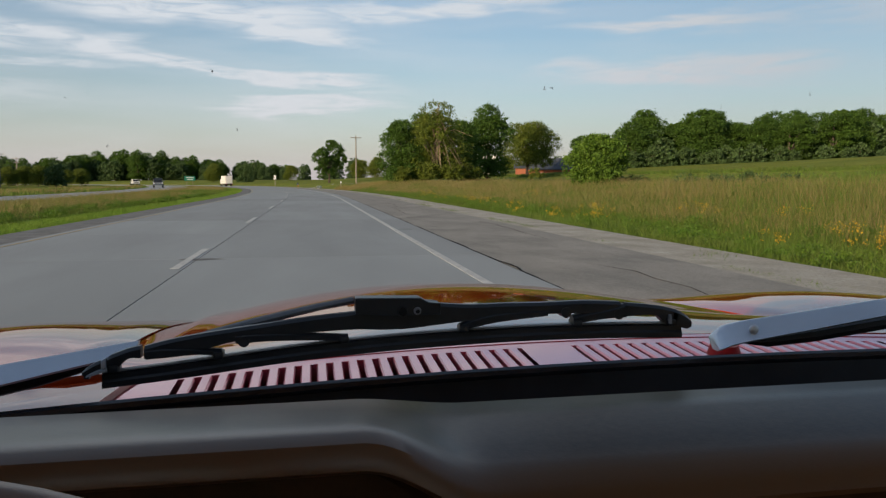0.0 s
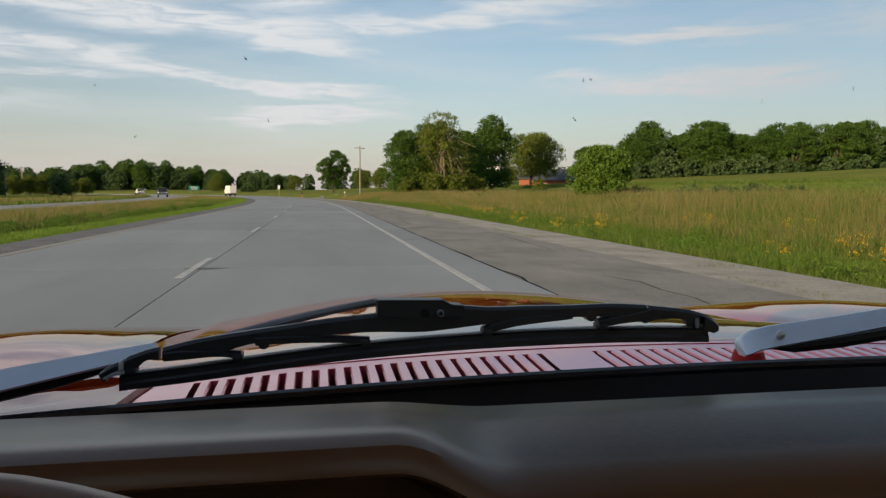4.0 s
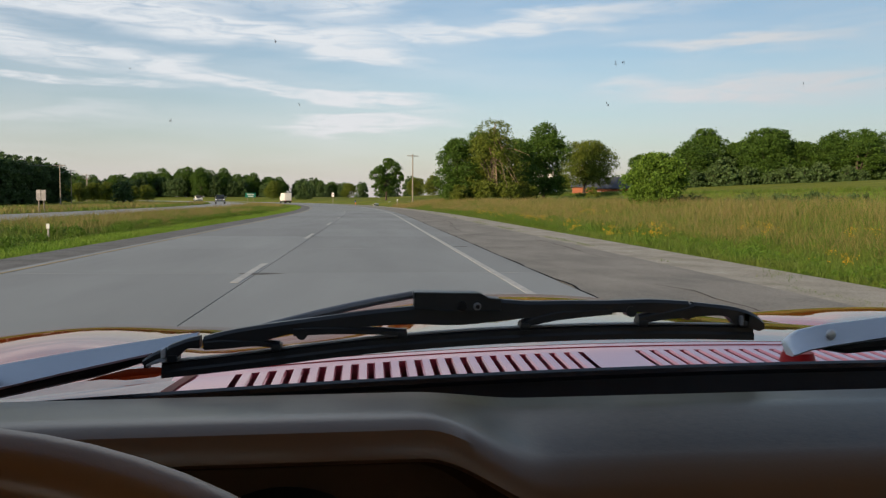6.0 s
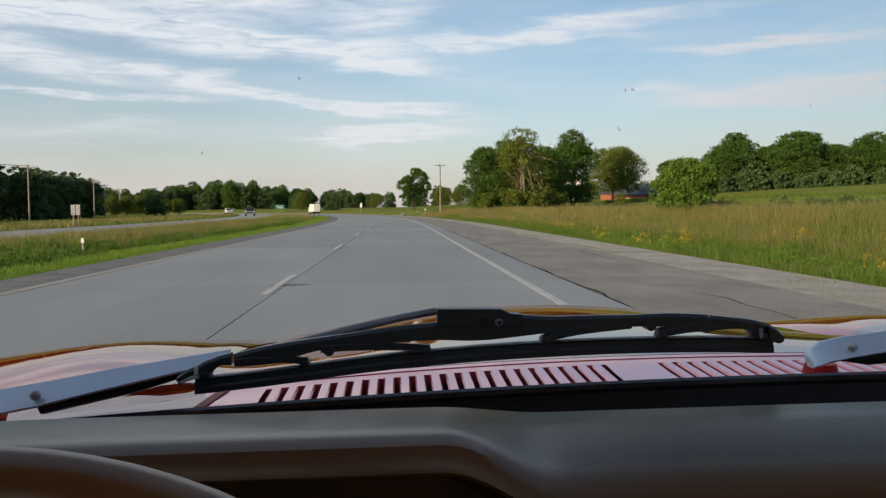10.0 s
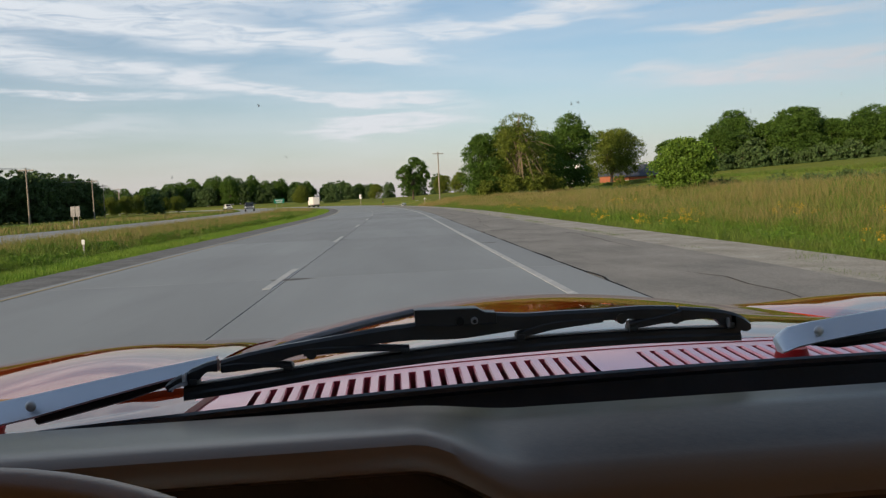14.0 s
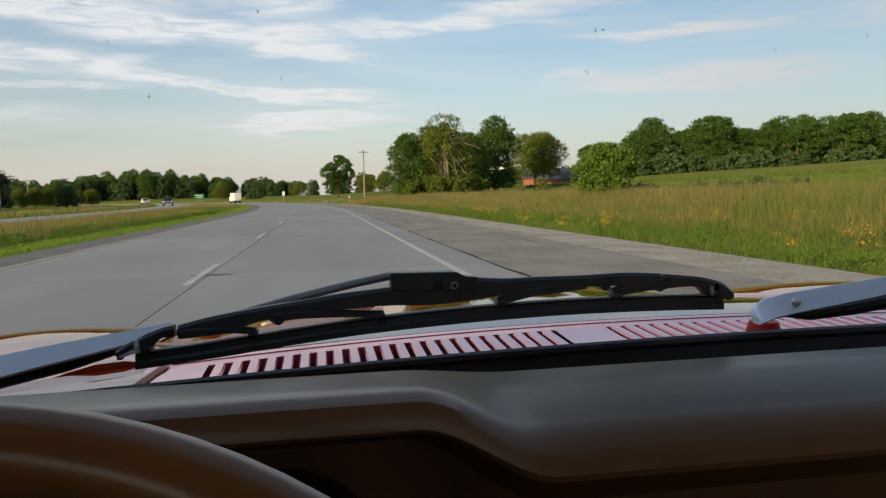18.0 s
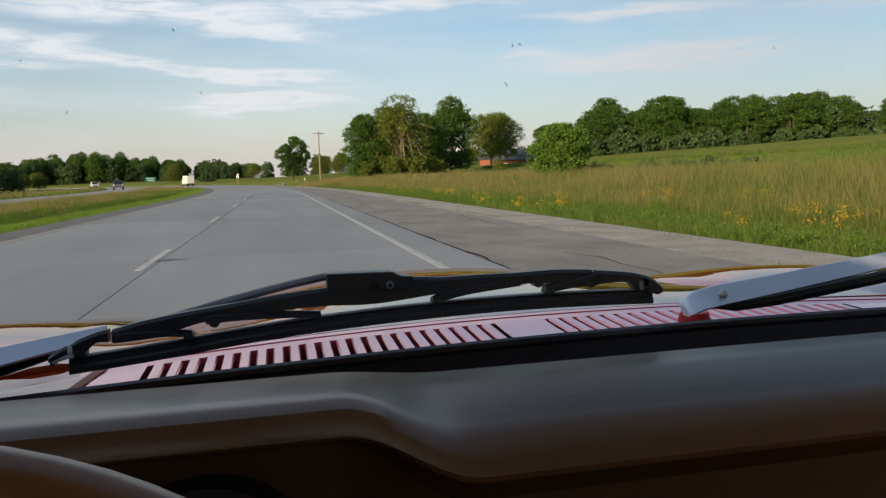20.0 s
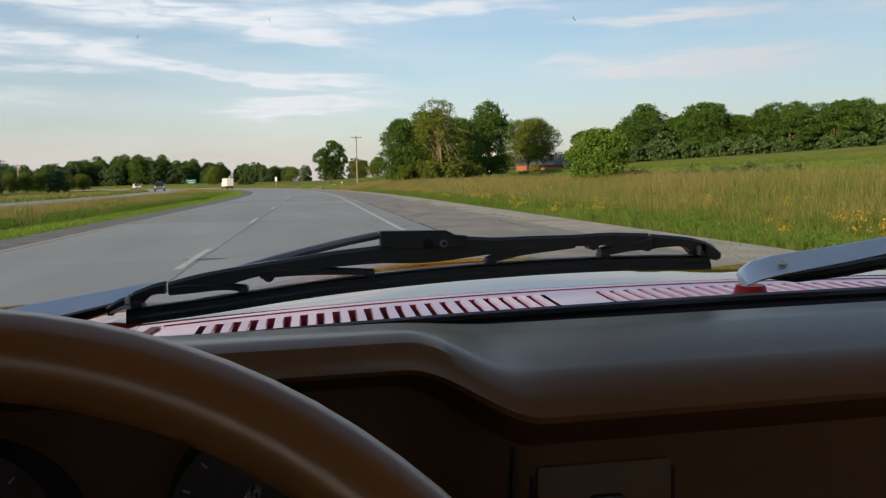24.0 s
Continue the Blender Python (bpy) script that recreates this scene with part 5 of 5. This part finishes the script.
def build_pickup(x, y, turn, body, label, name="pickup_truck", category="pickup truck"):
    p = thing(name, (x, y, 0.02), label, category, turn=turn)
    # nose points to -y
    prof = [(-2.75, 0.45), (-2.75, 1.0), (-2.6, 1.12), (-1.25, 1.2), (2.7, 1.15), (2.75, 0.5)]
    part("body", sweep(bmesh.new(), [[(x_, a, b) for a, b in prof] for x_ in (-0.95, 0.95)], closed=True), body, p)
    prof = [(-1.25, 1.2), (-0.55, 1.85), (0.75, 1.88), (1.0, 1.2)]
    part("cab", sweep(bmesh.new(), [[(x_, a, b) for a, b in prof] for x_ in (-0.80, 0.80)], closed=True), body, p)
    prof = [(-1.27, 1.26), (-0.62, 1.80), (-0.60, 1.76), (-1.2, 1.22)]
    part("windscreen", sweep(bmesh.new(), [[(x_, a, b) for a, b in prof] for x_ in (-0.72, 0.72)], closed=True), PANE, p)
    part("grille", boxed(-0.62, 0.62, -2.80, -2.74, 0.72, 1.0, 0.02), CHROME, p)
    part("bumper", boxed(-0.98, 0.98, -2.90, -2.72, 0.42, 0.62, 0.04), CHROME, p)
    for s in (-1, 1):
        part("headlight", boxed(s * 0.78 - 0.14, s * 0.78 + 0.14, -2.80, -2.74, 0.76, 0.98, 0.03), SIGN_WHITE, p)
        part("mirror", boxed(s * 1.06 - 0.1, s * 1.06 + 0.1, -1.0, -0.9, 1.2, 1.42, 0.02), body, p)
        for wy in (-1.75, 1.7):
            bm = bmesh.new()
            bmesh.ops.create_cone(bm, cap_ends=True, segments=28, radius1=0.39, radius2=0.39, depth=0.26, matrix=pose(s * 0.84, wy, 0.385, 0, 90, 0))
            w = part("wheel", bm, TYRE, p)
            bm = bmesh.new()
            bmesh.ops.create_cone(bm, cap_ends=True, segments=20, radius1=0.22, radius2=0.2, depth=0.28, matrix=pose(s * 0.845, wy, 0.385, 0, 90, 0))
            part("hub", bm, CHROME, w)
    return p


build_pickup(road_x(165) - 21.0, 165, 9, CAR_DARK, "dark pickup truck coming the other way")
build_pickup(road_x(262) - 20.5, 262, 22, TRUCK_WHITE, "white van coming the other way in the distance", "van", "van")

# ---- fine cover: grass, flowers, road pieces ----
def blades(name, seed, n, u_range, y_range, h_range, width, mat, power=1.6, patch=None, label="", lean_y=0.4):
    """Grass: tapered leaning blades along the highway, denser close by."""
    rng = np.random.default_rng(seed)
    y = y_range[0] + (y_range[1] - y_range[0]) * rng.uniform(0, 1, n) ** power
    u = u_range[0] + (u_range[1] - u_range[0]) * rng.uniform(0, 1, n) ** 1.25
    verts, faces = [], []
    for k in range(n):
        yy, uu = float(y[k]), float(u[k])
        if patch and noise.noise((uu * patch[0], yy * patch[1], seed)) < patch[2]:
            continue
        x = road_x(yy) + uu
        z = land(x, yy) - 0.02
        far = 1.0 + yy / 60.0
        tall = noise.noise((uu * 0.5, yy * 0.11, seed + 3.0)) * 0.5 + noise.noise((uu * 1.7, yy * 0.7, seed + 8.0)) * 0.45 + 1.0
        h = float(rng.uniform(*h_range)) * tall * smoothstep(0.0, 1.2, abs(uu) - abs(u_range[0]) + 0.45)
        w = width * far * float(rng.uniform(0.7, 1.3))
        a = float(rng.uniform(0, math.tau))
        dx, dy = math.cos(a) * w, math.sin(a) * w
        lx, ly = float(rng.normal()) * 0.4 * h, float(rng.normal()) * lean_y * h
        i = len(verts)
        verts += [(x - dx, yy - dy, z), (x + dx, yy + dy, z), (x + dx * 0.7 + lx * 0.4, yy + dy * 0.7 + ly * 0.4, z + h * 0.6), (x - dx * 0.7 + lx * 0.4, yy - dy * 0.7 + ly * 0.4, z + h * 0.6), (x + lx, yy + ly, z + h)]
        faces += [(i, i + 1, i + 2, i + 3), (i + 3, i + 2, i + 4)]
    ob = sheet(name, verts, faces, mat)
    return tagged(ob, label, "grass", kind="stuff")


blades("grass", 1, 150000, (7.0, 14.0), (2, 110), (0.20, 0.42), 0.0060, GRASS, 1.8, label="tall green roadside grass beside the gravel")
blades("seed_grass", 2, 75000, (10.6, 21.0), (3, 150), (0.45, 0.80), 0.0030, SEED, 1.5, (0.10, 0.03, -0.45), "pale brown seeding grass above the green verge")
blades("under_grass", 12, 110000, (10.2, 21.0), (3, 130), (0.25, 0.50), 0.0070, GRASS, 1.5, label="green grass under the seeding heads")
blades("meadow_grass", 3, 24000, (19, 55), (8, 110), (0.08, 0.20), 0.010, SHORT, 1.2, label="shorter green grass on the rising field")
blades("shoulder_tufts", 13, 16000, (5.25, 5.75), (2, 90), (0.04, 0.12), 0.0040, GRASS, 1.6, (0.6, 0.35, -0.05), "tufts of grass in the edge of the shoulder")
blades("gravel_tufts", 14, 9000, (5.8, 7.2), (2, 90), (0.04, 0.14), 0.0045, GRASS, 1.6, (0.9, 0.30, 0.12), "grass tufts breaking through the gravel")
blades("mown_strip", 15, 110000, (-6.65, -8.6), (3, 150), (0.05, 0.14), 0.0060, SHORT, 1.7, label="short bright green grass along the median's edge")
blades("median_grass", 4, 90000, (-8.3, -15.2), (4, 150), (0.15, 0.36), 0.0065, GRASS, 1.6, label="green grass on the median between the carriageways")
blades("median_seed_grass", 5, 42000, (-9.0, -15.0), (6, 170), (0.30, 0.58), 0.0034, SEED, 1.5, (0.15, 0.03, -0.25), "brown seeding grass along the median")
blades("far_verge_grass", 6, 14000, (-23.6, -50), (20, 200), (0.2, 0.45), 0.03, GRASS, 1.2, label="grass beyond the opposite carriageway")
blades("far_seed_grass", 16, 16000, (-24.0, -44), (20, 200), (0.3, 0.6), 0.014, SEED, 1.2, (0.08, 0.03, -0.1), "brown seeding grass beyond the opposite carriageway")
blades("terrace_grass", 8, 9000, (33.0, 36.0), (40, 175), (0.3, 0.6), 0.012, GRASS, 1.0, label="uncut dark grass along a terrace of the hayfield")
blades("terrace_grass", 9, 9000, (52.0, 54.5), (50, 185), (0.3, 0.6), 0.014, GRASS, 1.0, label="uncut dark grass along the upper terrace")
# leafy weeds between the blades, flowers among them, a line of dark weeds at the field's edge
rng = np.random.default_rng(31)
for name, u0, u1, y0, y1, count, leaves, size, rise, radius, mat, words, side_label in (
        ("verge_weeds", 7.3, 11.5, 5, 80, 420, 120000, 0.021, 0.10, (0.18, 0.5), WEED, "weeds", "soft leafy green weeds along the gravel"),
        ("median_weeds", -8.0, -13.0, 5, 80, 320, 100000, 0.021, 0.06, (0.15, 0.4), WEED, "weeds", "soft leafy green weeds on the median"),
        ("wildflowers", 8.2, 13.5, 9, 80, 70, 5000, 0.016, 0.40, (0.25, 0.80), FLOWER, "flowers", "patches of yellow wildflowers in the verge"),
        ("field_edge_weeds", 20.5, 22.5, 14, 130, 130, 30000, 0.055, 0.25, (0.30, 0.85), LEAF_DARK, "weeds", "dark leafy weeds along the edge of the hayfield")):
    blobs = []
    for k in range(count):
        wy = y0 + (y1 - y0) * float(rng.uniform()) ** 1.4
        wu = u0 + (u1 - u0) * float(rng.uniform()) ** 1.2
        if noise.noise((wu * 0.2, wy * 0.12, count)) < -0.1:
            continue
        r = float(rng.uniform(*radius))
        blobs.append((road_x(wy) + wu, wy, land(road_x(wy) + wu, wy) + rise, r, r, r * (0.3 if mat == FLOWER else 0.75)))
    weeds = part(name, crown_mesh(name, 77, blobs, leaves, size, mat), None)
    tagged(weeds, side_label, words, kind="stuff")

# concrete slabs, lane marks, cracks
Y_NEAR, Y_FAR, SLAB = -6.0, 128.0, 6.1
y = Y_NEAR
while y < Y_FAR:
    for u0, u1 in ((-5.60, -1.686), (-1.671, 2.64)):
        part("slab", strip(bmesh.new(), u0, u1, y + 0.006, y + SLAB - 0.006, 0.0, 6.1, 0.03), CONCRETE, road)
    y += SLAB
part("far_lanes", strip(bmesh.new(), -5.60, 2.64, Y_FAR + 0.1, 620, 0.0, thick=0.03), CONCRETE, road)
y = -1.3
while y < 260:
    part("lane_dash", strip(bmesh.new(), -1.85, -1.74, y, y + 3.2, 0.005, 1.7, 0.004), WHITE_LINE, road)
    y += 12.2
part("edge_line", strip(bmesh.new(), 1.90, 2.01, -60, 600, 0.005, thick=0.004), WHITE_LINE, road, "worn white edge line")
part("median_line", strip(bmesh.new(), -5.44, -5.37, -60, 600, 0.005, thick=0.004), YELLOW_LINE, road, "worn yellow line along the median")
part("opposite_line", strip(bmesh.new(), -19.4, -19.28, -60, 500, 0.026, thick=0.004), WHITE_LINE, far_road)
rng = random.Random(11)


def crack(pts, w, name="crack"):
    secs = []
    for i, (u, yy) in enumerate(pts):
        ww = w * rng.uniform(0.4, 1.3)
        secs.append([(road_x(yy) + u - ww, yy, -0.0105), (road_x(yy) + u + ww, yy, -0.0105)])
    return sweep(bmesh.new(), secs)


part("tar_seam", crack([(2.68 + rng.uniform(-0.022, 0.022) + (0.05 if k % 29 < 2 else 0), -4 + 0.5 * k) for k in range(260)], 0.024), TAR, shoulder, "ragged dark tar seam")
for k in range(5):
    u, yy = rng.uniform(3.2, 4.8), 5 + 11 * k + rng.uniform(-2, 2)
    part("crack", crack([(u + 0.05 * j * rng.uniform(0.2, 1.0), yy + 0.8 * j) for j in range(10)], 0.012), TAR, shoulder)
for k in range(7):
    yy = 8.6 + 9.3 * k + rng.uniform(-1.5, 1.5)
    part("cross_crack", sweep(bmesh.new(), [[(2.0 + 0.3 * j, yy + rng.uniform(-0.05, 0.05), 0.0035 if j < 2 else -0.0105), (2.0 + 0.3 * j, yy + 0.03 + rng.uniform(-0.03, 0.05), 0.0035 if j < 2 else -0.0105)] for j in range(7)]), TAR, shoulder)

for k in range(9):
    u, yy, w = -1.68 + rng.uniform(-0.06, 0.06), 11.5 + 12.2 * k + rng.uniform(-1, 1), rng.uniform(0.14, 0.34)
    pts = [(u + w * rng.uniform(0.7, 1.2) * math.cos(a), yy + 0.5 * w * rng.uniform(0.7, 1.2) * math.sin(a)) for a in [j * math.tau / 9 for j in range(9)]]
    bm = bmesh.new()
    bm.faces.new([bm.verts.new((road_x(b) + a, b, 0.0035)) for a, b in pts])
    part("joint_patch", bm, JOINT, road, "small dark patch on the lane joint")

# dried insects on the windscreen
rng = random.Random(9)
bm = bmesh.new()
for x, s, r in ((-0.0385, 0.659, 1.1), (0.1155, 0.6415, 1.0), (0.1190, 0.6440, 1.0), (0.1185, 0.5935, 1.1), (0.2160, 0.6185, 1.0), (0.3124, 0.606, 1.0), (-0.0895, 0.5665, 0.8),
                (-0.0996, 0.625, 0.6), (-0.0312, 0.588, 0.7), (0.2622, 0.636, 0.7)):
    c = Vector(glass_point(x, s)) + Vector((0, 0.0015, 0))
    for k in range(4):
        o = Vector((rng.uniform(-1, 1), 0, rng.uniform(-1.6, 1.6))) * 0.0006 * r
        bmesh.ops.create_icosphere(bm, subdivisions=1, radius=0.00034 * r * rng.uniform(0.5, 1.2), matrix=Matrix.Translation(c + o) @ Matrix.Diagonal((0.6, 0.5, 1.6, 1)))
specks = car_part("insect_specks", bm, material("dried_insects", (0.62, 0.60, 0.57), 0.9), glass, "dried insect specks on the glass")
tagged(specks, kind="stuff")

# the readable figure on the speedometer
number = letters("40", 0.009, (0, 0, 0), ROD, car, name="dial_number")
number.matrix_world = pose(-0.051, 0.4365, 0.930, 90, 0, 0)
